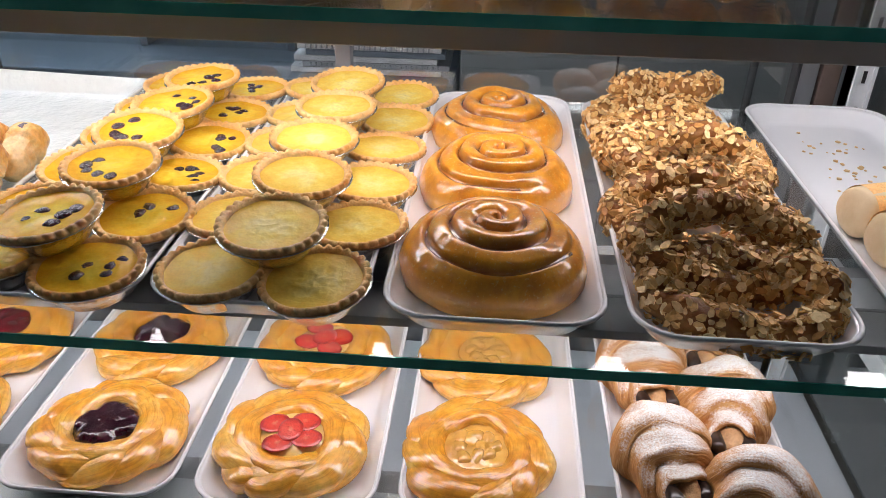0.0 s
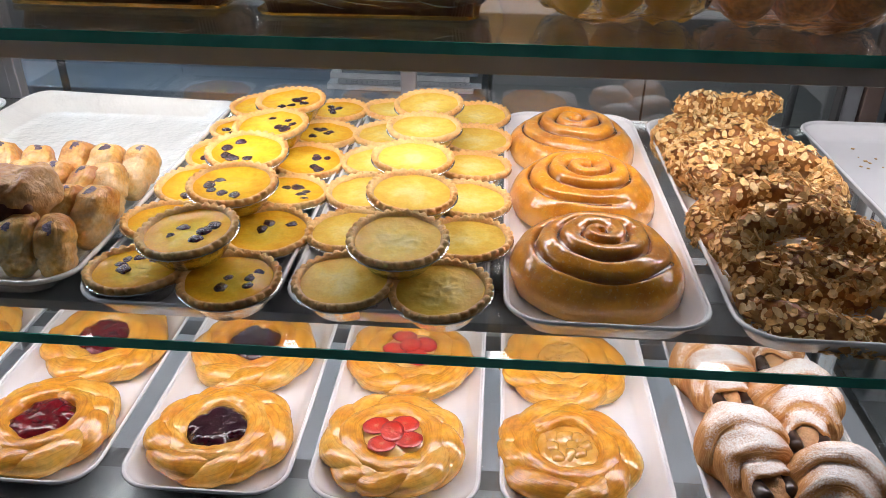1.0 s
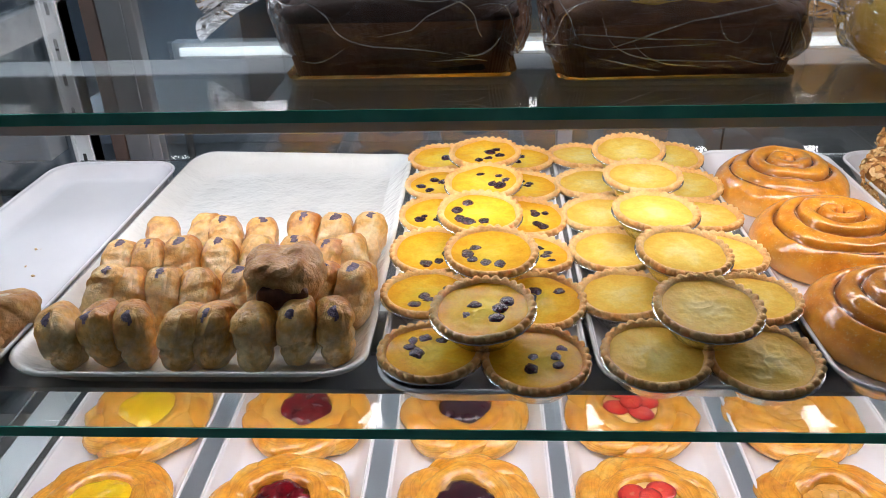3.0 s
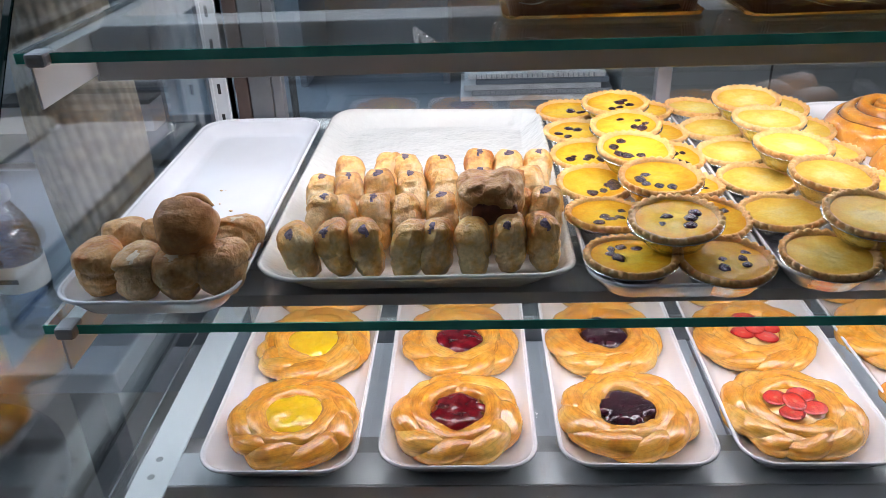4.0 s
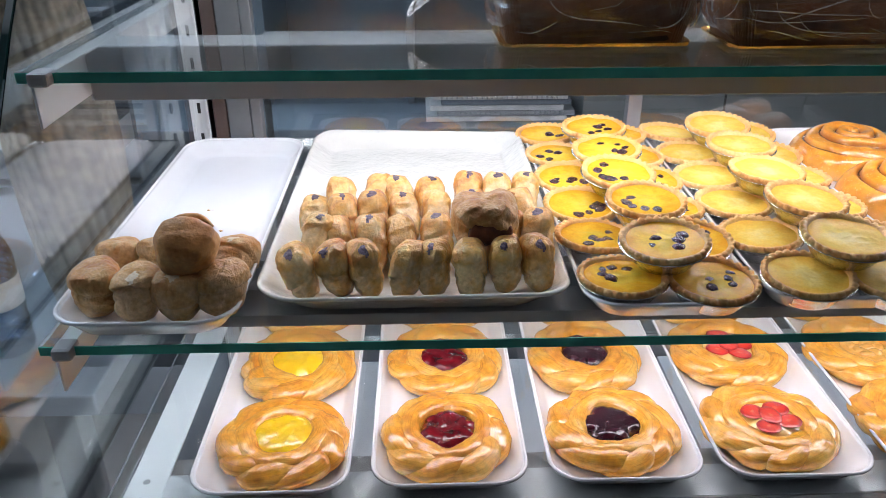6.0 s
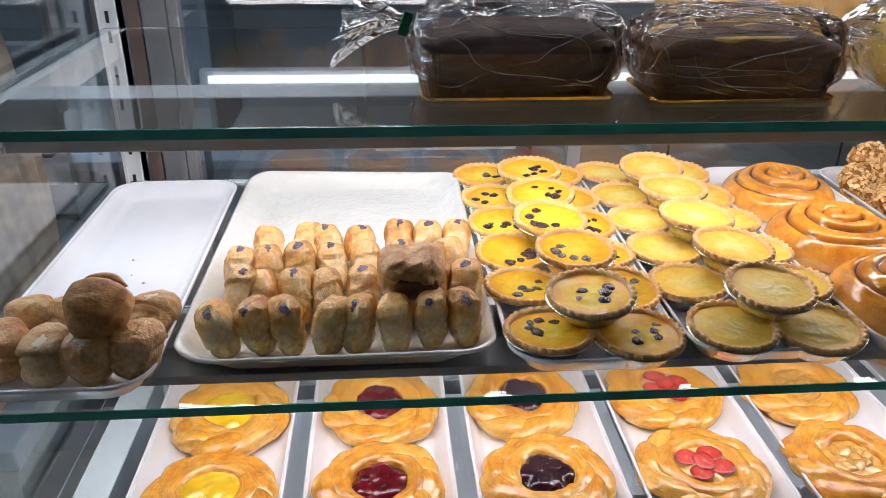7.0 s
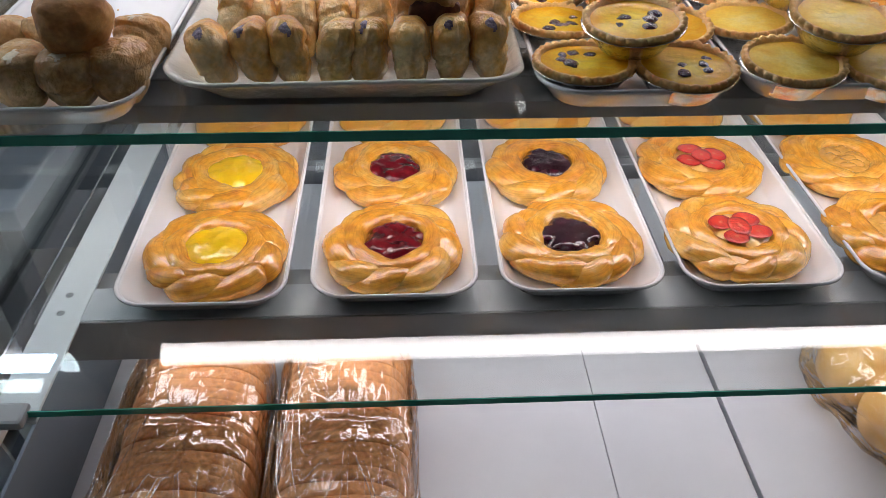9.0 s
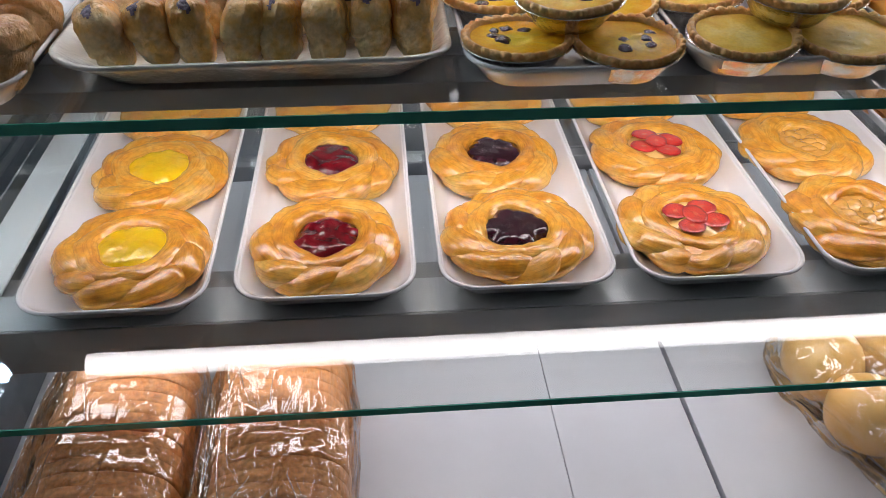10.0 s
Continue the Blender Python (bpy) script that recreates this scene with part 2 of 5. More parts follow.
def coat_wrinkle(mat, scale, strength, distance, attribute=None):
    """Fine wrinkles in the glaze alone."""
    nt = mat.node_tree
    p = nt.nodes["Principled BSDF"]
    n = node(nt, "ShaderNodeTexNoise", Scale=scale, Detail=3.0, Roughness=0.55, Distortion=0.5)
    if attribute:
        at = nt.nodes.new("ShaderNodeAttribute")
        at.attribute_name = attribute
        nt.links.new(at.outputs["Vector"], n.inputs["Vector"])
    else:
        nt.links.new(coords(nt), n.inputs["Vector"])
    b = node(nt, "ShaderNodeBump", Strength=strength, Distance=distance)
    nt.links.new(n.outputs["Fac"], b.inputs["Height"])
    under = p.inputs["Coat Normal"].links[0].from_socket
    nt.links.new(under, b.inputs["Normal"])
    nt.links.new(b.outputs["Normal"], p.inputs["Coat Normal"])
    p.inputs["Coat IOR"].default_value = 1.7


def custard_mat(name, rim, mid, heart, wet):
    """Set egg custard: pale at its heart, golden towards the crust, cloudy, with a wrinkled wet skin."""
    mat, nt, p = tree(name)
    flat = nt.nodes.new("ShaderNodeVectorMath")
    flat.operation = "MULTIPLY"
    flat.inputs[1].default_value = (1, 1, 0)
    nt.links.new(coords(nt), flat.inputs[0])
    le = nt.nodes.new("ShaderNodeVectorMath")
    le.operation = "LENGTH"
    nt.links.new(flat.outputs[0], le.inputs[0])
    shift = nt.nodes.new("ShaderNodeVectorMath")
    nt.links.new(coords(nt), shift.inputs[0])
    own = nt.nodes.new("ShaderNodeObjectInfo")
    nt.links.new(own.outputs["Random"], shift.inputs[1])
    n = node(nt, "ShaderNodeTexNoise", Scale=75.0, Detail=3.0, Roughness=0.5, Distortion=0.5)
    nt.links.new(shift.outputs[0], n.inputs["Vector"])
    f = nt.nodes.new("ShaderNodeMath")
    f.operation = "MULTIPLY_ADD"
    f.inputs[1].default_value = 30.0
    nt.links.new(le.outputs["Value"], f.inputs[0])
    w = nt.nodes.new("ShaderNodeMath")
    w.operation = "MULTIPLY_ADD"
    w.inputs[1].default_value, w.inputs[2].default_value = 1.3, -0.65
    nt.links.new(n.outputs["Fac"], w.inputs[0])
    nt.links.new(w.outputs[0], f.inputs[2])
    c = ramp(nt, f.outputs[0], [(0.12, heart), (0.55, mid), (1.0, rim)])
    speck = noise_tex(nt, 420, 3, 0.7)
    c = mixc(nt, 0.3, c, ramp(nt, speck, [(0.35, (0.78, 0.72, 0.62)), (0.62, (1.1, 1.1, 1.1))]), "MULTIPLY")
    nt.links.new(c, p.inputs["Base Color"])
    p.inputs["Roughness"].default_value = 0.4
    p.inputs["Coat Weight"].default_value = wet
    p.inputs["Specular IOR Level"].default_value = 0.06
    p.inputs["Coat Roughness"].default_value = 0.04
    p.inputs["Subsurface Weight"].default_value = 0.1
    p.inputs["Subsurface Radius"].default_value = (0.008, 0.005, 0.002)
    p.inputs["Subsurface Scale"].default_value = 0.4
    fold = node(nt, "ShaderNodeTexNoise", Scale=85.0, Detail=3.0, Roughness=0.5, Distortion=1.0)
    nt.links.new(shift.outputs[0], fold.inputs["Vector"])
    ch = bump(nt, p, fold.outputs["Fac"], 0.25, 0.002)
    bump(nt, p, noise_tex(nt, 330, 2), 0.25, 0.0008, ch)
    return mat


GLASS = glass_mat("clear_glass", (0.97, 1.0, 0.985))
EDGE = plain("green_glass_edge", (0.03, 0.32, 0.25), (0.12, 0.60, 0.46), 14, 0.12, coat=1.0)
END_GLASS = glass_mat("end_wall_glass", (0.97, 1.0, 0.985), 0.0, 1.7)
DOOR_GLASS = glass_mat("door_glass", (0.97, 0.99, 0.985), 0.0, 1.85)
STEEL = plain("brushed_steel", (0.30, 0.31, 0.33), (0.40, 0.41, 0.43), 14, 0.38, 0.85, [(300, 0.05)])
GREY = plain("grey_painted_metal", (0.335, 0.34, 0.355), (0.39, 0.395, 0.41), 6, 0.42, 0.0, [(400, 0.04)])
ALU = plain("pale_aluminium", (0.55, 0.57, 0.6), (0.66, 0.68, 0.7), 10, 0.4, 0.35, [(300, 0.04)])
WHITE_METAL = plain("white_enamelled_metal", (0.68, 0.70, 0.72), (0.76, 0.78, 0.8), 8, 0.4, 0.0, [(250, 0.03)])
PANEL = plain("white_laminate", (0.52, 0.54, 0.585), (0.60, 0.62, 0.665), 5, 0.4, 0.0, [(200, 0.03)])
TRAY = plain("white_melamine", (0.83, 0.83, 0.86), (0.90, 0.90, 0.92), 10, 0.25, coat=0.5, bumps=[(60, 0.02)])
CERAMIC = plain("cream_glazed_ceramic", (0.78, 0.77, 0.72), (0.84, 0.83, 0.78), 12, 0.2, coat=0.6, bumps=[(38, 1.0), (90, 0.5)])
TUBE = glow("lamp_tube", (1.0, 0.935, 0.945), TUBE_POWER)
# glows of the added ceiling fill, neutral and cool
FILL_PANEL = glow("fill_panel_glow", (0.9, 0.95, 1.0), PANEL_POWER)
COOL_FILL = glow("cool_fill_glow", (0.78, 0.90, 1.0), COOL_POWER)
BLACK = plain("black_rubber", (0.012, 0.012, 0.013), (0.03, 0.03, 0.032), 30, 0.6)
END_EDGE = plain("dark_glass_edge", (0.0, 0.018, 0.02), (0.004, 0.04, 0.042), 9, 0.12, coat=1.0)
DARKGREY = plain("dark_grey_cabinet", (0.12, 0.145, 0.18), (0.18, 0.21, 0.25), 3, 0.5)
WALL = plain("grey_wall_paint", (0.30, 0.32, 0.34), (0.35, 0.37, 0.39), 2, 0.7, bumps=[(80, 0.1)])
CABINET = plain("grey_cabinet_laminate", (0.19, 0.205, 0.21), (0.24, 0.255, 0.26), 3, 0.45, bumps=[(80, 0.1)])
SIDE_GREY = plain("blue_grey_shelf_laminate", (0.13, 0.16, 0.20), (0.19, 0.22, 0.27), 3, 0.45)
CEIL = plain("white_ceiling_paint", (0.7, 0.7, 0.7), (0.78, 0.78, 0.78), 3, 0.8)
FLOOR = plain("brown_floor_tile", (0.12, 0.1, 0.085), (0.2, 0.17, 0.14), 4, 0.4)
BRONZE = plain("brown_door_seal", (0.09, 0.06, 0.05), (0.14, 0.1, 0.085), 20, 0.5)

DANISH = baked("glazed_danish_dough", (0.91, 0.54, 0.11), (0.87, 0.39, 0.028), (0.62, 0.195, 0.011), 1.0, 0.5, 62, None, relief=0.16, top=0.06, blotch=1.2, fine=0.05, strands=0.2)
coat_wrinkle(DANISH, 260, 0.42, 0.0009)
coat_wrinkle(DANISH, 2.2, 0.35, 0.0008, "grain")
CRUST = baked("shortcrust", (0.97, 0.66, 0.30), (0.95, 0.55, 0.20), (0.86, 0.39, 0.10), 0.15, 0.5, 160, relief=0.4, top=0.07, blotch=1.5)
CUSTARD = custard_mat("yellow_egg_custard", (0.84, 0.42, 0.02), (0.92, 0.58, 0.04), (0.94, 0.69, 0.08), 0.25)
CUSTARD_PLAIN = custard_mat("pale_egg_custard", (0.87, 0.54, 0.08), (0.92, 0.67, 0.13), (0.95, 0.78, 0.28), 0.15)
FOIL = plain("aluminium_foil", (0.7, 0.7, 0.7), (0.85, 0.85, 0.85), 60, 0.25, 1.0, [(160, 0.5)])
BERRY = plain("dark_blueberry", (0.014, 0.005, 0.012), (0.09, 0.022, 0.04), 260, 0.2, coat=1.0, bumps=[(300, 0.8)])
ROLL_BERRY = plain("purple_berry_filling", (0.03, 0.015, 0.035), (0.20, 0.13, 0.17), 300, 0.4, coat=0.2, bumps=[(300, 0.8)])
PALE_FILL = plain("pale_bun_filling", (0.62, 0.48, 0.30), (0.80, 0.70, 0.50), 200, 0.5, bumps=[(200, 0.6)])
JAM_RED = plain("dark_red_cherry_jam", (0.055, 0.001, 0.004), (0.22, 0.005, 0.012), 90, 0.12, coat=1.0, bumps=[(70, 0.8), (200, 0.3)])
JAM_DARK = plain("black_blueberry_jam", (0.012, 0.003, 0.008), (0.05, 0.008, 0.018), 90, 0.12, coat=1.0, bumps=[(70, 0.7), (200, 0.25)])
JAM_YELLOW = plain("yellow_lemon_cream", (0.90, 0.50, 0.002), (0.95, 0.64, 0.006), 60, 0.25, coat=0.55, bumps=[(80, 0.4), (170, 0.3)])
for wet in (JAM_RED, JAM_DARK):
    wet.node_tree.nodes["Principled BSDF"].inputs["Specular IOR Level"].default_value = 0.1
CREAM = plain("pale_cream_cheese", (0.80, 0.48, 0.12), (0.88, 0.60, 0.20), 50, 0.3, coat=0.8, bumps=[(90, 0.4)])
SYRUP = plain("cinnamon_syrup", (0.15, 0.045, 0.008), (0.34, 0.12, 0.02), 80, 0.15, coat=1.0, bumps=[(90, 0.5)])
APPLE = plain("stewed_apple", (0.66, 0.30, 0.04), (0.82, 0.46, 0.09), 70, 0.2, coat=1.0, bumps=[(90, 0.7)])


def straw_mat():
    """A cut strawberry: dark red rim, paler flesh towards its heart, pale rays, under a glaze."""
    mat, nt, p = tree("red_strawberry_flesh")
    le = nt.nodes.new("ShaderNodeVectorMath")
    le.operation = "LENGTH"
    nt.links.new(coords(nt), le.inputs[0])
    m = nt.nodes.new("ShaderNodeMath")
    m.operation = "MULTIPLY_ADD"
    m.inputs[1].default_value = 80.0
    nt.links.new(le.outputs["Value"], m.inputs[0])
    w = nt.nodes.new("ShaderNodeMath")
    w.operation = "MULTIPLY_ADD"
    w.inputs[1].default_value, w.inputs[2].default_value = 0.5, -0.25
    nt.links.new(noise_tex(nt, 330, 3), w.inputs[0])
    nt.links.new(w.outputs[0], m.inputs[2])
    c = ramp(nt, m.outputs[0], [(0.06, (0.80, 0.22, 0.11)), (0.25, (0.76, 0.05, 0.022)), (0.65, (0.72, 0.035, 0.016)), (0.92, (0.46, 0.007, 0.005))])
    nt.links.new(c, p.inputs["Base Color"])
    p.inputs["Roughness"].default_value = 0.3
    p.inputs["Coat Weight"].default_value = 1.0
    bump(nt, p, noise_tex(nt, 240, 3), 0.5, 0.002)
    return mat


STRAW = straw_mat()
ROLLDOUGH = baked("pale_pastry_dough", (0.88, 0.66, 0.34), (0.84, 0.49, 0.14), (0.52, 0.20, 0.03), 0.45, 0.4, 90, (120, 120, 40), relief=0.5, top=0.07, blotch=2.6)
BUNDOUGH = baked("brown_bun_dough", (0.74, 0.51, 0.27), (0.62, 0.34, 0.12), (0.42, 0.16, 0.04), 0.25, 0.45, 100, (120, 120, 40), relief=0.6, top=0.085, blotch=2.0)
PUFFDOUGH = baked("dark_puff_dough", (0.66, 0.37, 0.14), (0.54, 0.24, 0.065), (0.36, 0.12, 0.024), 0.3, 0.45, 100, (60, 60, 160), relief=0.35, top=0.08, blotch=1.6, fine=0.2)
CROISSANT_DARK = baked("laminated_brown_dough", (0.60, 0.36, 0.18), (0.50, 0.26, 0.10), (0.40, 0.18, 0.06), 0.15, 0.5, 130, relief=0.6, top=0.05)
# dark brown that paints the shade in the puff's open fold
FOLD_SHADE = plain("dark_brown_fold_shade", (0.07, 0.018, 0.009), (0.20, 0.06, 0.025), 120, 0.35, coat=0.3, bumps=[(160, 0.8)])
CHOC = plain("dark_chocolate", (0.02, 0.01, 0.007), (0.045, 0.022, 0.015), 80, 0.3, coat=0.4)


def almond_mat():
    mat, nt, p = tree("toasted_almond_flake")
    g = nt.nodes.new("ShaderNodeNewGeometry")
    c = ramp(nt, g.outputs["Random Per Island"], [(0.0, (0.55, 0.25, 0.06)), (0.45, (0.84, 0.52, 0.18)), (1.0, (0.96, 0.75, 0.40))])
    c = mixc(nt, 0.5, c, ramp(nt, noise_tex(nt, 300, 3), [(0.3, (0.6, 0.5, 0.4)), (0.7, (1.2, 1.2, 1.2))]), "MULTIPLY")
    nt.links.new(c, p.inputs["Base Color"])
    p.inputs["Roughness"].default_value = 0.45
    bump(nt, p, noise_tex(nt, 260, 3), 0.4, 0.001)
    return mat


ALMOND = almond_mat()
ALMOND_DOUGH = baked("almond_pastry_dough", (0.46, 0.22, 0.06), (0.36, 0.14, 0.03), (0.24, 0.075, 0.015), 0.4, 0.4, 110, relief=0.6, top=0.05)
PALE_ROLL = plain("pale_cheese_roll", (0.72, 0.53, 0.3), (0.82, 0.66, 0.44), 40, 0.5, bumps=[(120, 0.4)])
LOAF_DARK = plain("dark_chocolate_cake", (0.035, 0.014, 0.008), (0.08, 0.034, 0.018), 60, 0.6, bumps=[(200, 0.5)])
LOAF_BROWN = plain("brown_cake", (0.10, 0.042, 0.018), (0.19, 0.085, 0.035), 60, 0.6, bumps=[(200, 0.5)])
LOAF_GOLD = plain("golden_cake_top", (0.62, 0.36, 0.05), (0.80, 0.56, 0.12), 40, 0.5, bumps=[(160, 0.5)])
BREAD = plain("brown_bread_crust", (0.58, 0.25, 0.085), (0.80, 0.44, 0.18), 45, 0.45, bumps=[(150, 0.6)], fine=(260, 0.5))
PALE_BUN = plain("pale_yellow_bun_crust", (0.70, 0.42, 0.12), (0.80, 0.56, 0.22), 20, 0.4, coat=0.3, bumps=[(120, 0.25)])
FILM = film_mat("clear_bag_film", 0.03)
FILM_CREASE = film_mat("creased_bag_film", 0.55, (1, 1, 1), 40, 0.4)
FILM_TAIL = film_mat("gathered_bag_film", 0.22, (0.97, 0.97, 0.97), 45, 0.5)
FILM_FINE = film_mat("bread_bag_film", 0.03, (0.97, 0.97, 0.97), 22, 1.0, (2.0, 0.28, 1.0))
GOLD_CARD = plain("gold_card", (0.50, 0.32, 0.10), (0.80, 0.58, 0.24), 60, 0.22, 0.95, [(120, 0.4)])
PAPER_LINER = plain("brown_baking_paper", (0.14, 0.052, 0.022), (0.26, 0.115, 0.048), 50, 0.5, bumps=[(160, 0.4)])
GREEN_TIE = plain("green_plastic_tape", (0.0, 0.1, 0.04), (0.0, 0.16, 0.07), 30, 0.35)
WICKER = plain("grey_brown_wicker", (0.14, 0.115, 0.09), (0.38, 0.30, 0.21), 60, 0.6, bumps=[(150, 0.6)])
# glow of the strip that imitates a tube mirrored in the back doors
BAR_REFLECTION = glow("tube_reflection_glow", (0.95, 0.98, 1.0), 1.6)
PAPER = plain("white_paper", (0.5, 0.5, 0.5), (0.65, 0.65, 0.65), 30, 0.7)
CRUMB = plain("pastry_crumb", (0.5, 0.3, 0.12), (0.72, 0.5, 0.25), 90, 0.6)


def sugar_mat():
    """Brown laminated dough with powdered sugar lying on the faces that look up."""
    mat, nt, p = tree("sugar_dusted_dough")
    g = nt.nodes.new("ShaderNodeNewGeometry")
    sep = nt.nodes.new("ShaderNodeSeparateXYZ")
    nt.links.new(g.outputs["Normal"], sep.inputs[0])
    up = nt.nodes.new("ShaderNodeMapRange")
    up.inputs["From Min"].default_value, up.inputs["From Max"].default_value = 0.38, 1.0
    nt.links.new(sep.outputs[2], up.inputs[0])
    speck = noise_tex(nt, 620, 3, 0.8)
    big = noise_tex(nt, 60, 3)
    a = nt.nodes.new("ShaderNodeMath")
    a.operation = "MULTIPLY_ADD"
    nt.links.new(speck, a.inputs[0])
    a.inputs[1].default_value = 3.0
    a.inputs[2].default_value = -2.25
    b = nt.nodes.new("ShaderNodeMath")
    b.operation = "MULTIPLY_ADD"
    nt.links.new(up.outputs[0], b.inputs[0])
    b.inputs[1].default_value = 1.45
    nt.links.new(a.outputs[0], b.inputs[2])
    d = nt.nodes.new("ShaderNodeMath")
    d.operation = "MULTIPLY_ADD"
    d.use_clamp = True
    nt.links.new(big, d.inputs[0])
    d.inputs[1].default_value = 0.5
    nt.links.new(b.outputs[0], d.inputs[2])
    layers = nt.nodes.new("ShaderNodeAttribute")
    layers.attribute_name = "grain"
    fib = node(nt, "ShaderNodeTexNoise", Scale=5.0, Detail=4.0, Roughness=0.65, Distortion=0.4)
    nt.links.new(layers.outputs["Vector"], fib.inputs["Vector"])
    dough = ramp(nt, fib.outputs["Fac"], [(0.32, (0.40, 0.15, 0.035)), (0.5, (0.60, 0.28, 0.085)), (0.68, (0.80, 0.50, 0.21))])
    c = mixc(nt, d.outputs[0], dough, (0.90, 0.88, 0.86))
    nt.links.new(c, p.inputs["Base Color"])
    p.inputs["Roughness"].default_value = 0.6
    ch = bump(nt, p, fib.outputs["Fac"], 0.6, 0.003)
    bump(nt, p, noise_tex(nt, 220, 3), 0.35, 0.002, ch)
    return mat


SUGAR = sugar_mat()


def cinnamon_mat():
    """Glazed dough, dark and sticky where the spiral's seam runs (mesh attribute seam)."""
    mat, nt, p = tree("cinnamon_roll_dough")
    at = nt.nodes.new("ShaderNodeAttribute")
    at.attribute_name = "seam"
    n = noise_tex(nt, 60, 4)
    dough = ramp(nt, n, [(0.3, (0.88, 0.32, 0.016)), (0.7, (0.97, 0.46, 0.036))])
    m = nt.nodes.new("ShaderNodeMath")
    m.operation = "MULTIPLY_ADD"
    m.use_clamp = True
    nt.links.new(noise_tex(nt, 35, 3), m.inputs[0])
    m.inputs[1].default_value = 0.9
    sub = nt.nodes.new("ShaderNodeMath")
    sub.operation = "SUBTRACT"
    nt.links.new(at.outputs["Fac"], sub.inputs[0])
    sub.inputs[1].default_value = 0.4
    nt.links.new(sub.outputs[0], m.inputs[2])
    dough = mixc(nt, ramp(nt, noise_tex(nt, 48, 5, 0.65), [(0.42, (0, 0, 0)), (0.66, (0.8, 0.8, 0.8))]), dough, (0.60, 0.185, 0.010))
    dough = mixc(nt, ramp(nt, noise_tex(nt, 420, 2), [(0.60, (0, 0, 0)), (0.70, (0.6, 0.6, 0.6))]), dough, (0.90, 0.62, 0.22))
    c = mixc(nt, m.outputs[0], dough, (0.27, 0.075, 0.008))
    side = nt.nodes.new("ShaderNodeSeparateXYZ")
    nt.links.new(coords(nt), side.inputs[0])
    low = nt.nodes.new("ShaderNodeMapRange")
    low.inputs["From Min"].default_value, low.inputs["From Max"].default_value = 0.002, 0.024
    nt.links.new(side.outputs[2], low.inputs[0])
    c = mixc(nt, low.outputs[0], (0.91, 0.48, 0.10), c)
    nt.links.new(c, p.inputs["Base Color"])
    p.inputs["Roughness"].default_value = 0.32
    p.inputs["Coat Weight"].default_value = 1.0
    p.inputs["Coat Roughness"].default_value = 0.025
    p.inputs["Specular IOR Level"].default_value = 0.15
    ch = bump(nt, p, noise_tex(nt, 60, 3), 0.22, 0.0035)
    bump(nt, p, noise_tex(nt, 300, 2), 0.08, 0.001, ch)
    return mat


CINNAMON = cinnamon_mat()
coat_wrinkle(CINNAMON, 320, 0.28, 0.0007)

# ---- the room ----
X0, X1, Y0, Y1, ZC = -3.0, 3.0, -2.6, 2.6, 2.75


def setting(name, geo, mat, label, category, smooth=False):
    return tagged(part(name, geo, mat, None, "", smooth), label, category, kind="structure")


setting("floor", box(X0, X1, Y0, Y1, -0.1, 0, 0), FLOOR, "brown tiled shop floor", "floor")
setting("ceiling", box(X0, X1, Y0, Y1, ZC, ZC + 0.1, 0), CEIL, "white painted shop ceiling", "ceiling")
setting("wall_north", box(X0, X1, Y1, Y1 + 0.12, 0, ZC, 0), WALL, "grey painted wall behind the counter", "wall")
setting("wall_south", box(X0, X1, Y0 - 0.12, Y0, 0, ZC, 0), WALL, "grey painted shop wall", "wall")
setting("wall_west", box(X0 - 0.12, X0, Y0, Y1, 0, ZC, 0), WALL, "grey painted side wall", "wall")
setting("wall_east", box(X1, X1 + 0.12, Y0, Y1, 0, ZC, 0), WALL, "grey painted side wall", "wall")
# unseen panels added as fill; the cool ones brighten the left and back-left
for px, py in ((-1.6, -1.3), (0.2, -1.3), (1.9, -1.3), (-1.9, 0.3), (-1.7, 1.2), (-2.4, 1.0), (-1.7, 2.1), (-2.4, 2.0), (0.2, 1.7), (1.9, 1.7)):
    lp = thing("ceiling_fill", "unseen glowing ceiling panel added as fill light", "ceiling light", pose(px, py, ZC - 0.02), "ceiling lights")
    part("diffuser", box(-0.55, 0.55, -0.13, 0.13, -0.012, 0.0, 0.002), COOL_FILL if px < -1.5 and py > 0.5 else FILL_PANEL, lp, "", False)
    part("frame", join(box(-0.58, 0.58, -0.16, -0.132, -0.02, 0.02), box(-0.58, 0.58, 0.132, 0.16, -0.02, 0.02), box(-0.58, -0.552, -0.13, 0.13, -0.02, 0.02), box(0.552, 0.58, -0.13, 0.13, -0.02, 0.02)), WHITE_METAL, lp, "", False)

# ---- the display case ----
CX0, CX1, CYB = -0.832, 0.462, 0.965
Z_TOP, Z_MID, Z_DECK, Z_BED = 1.396, 1.197, 0.998, 0.780

case = thing("display_case", "refrigerated bakery display case of glass and grey metal", "display case")
part("base", box(CX0, CX1, 0.13, CYB, 0.0, Z_BED - 0.016, 0.004), DARKGREY, case, "", False)
for a, b in ((CX0, -0.2678), (-0.2671, -0.1235), (-0.1185, CX1)):
    part("bed_panel", box(a, b, 0.15, CYB - 0.02, Z_BED - 0.014, Z_BED, 0.001), PANEL, case, "white laminate panel", False)


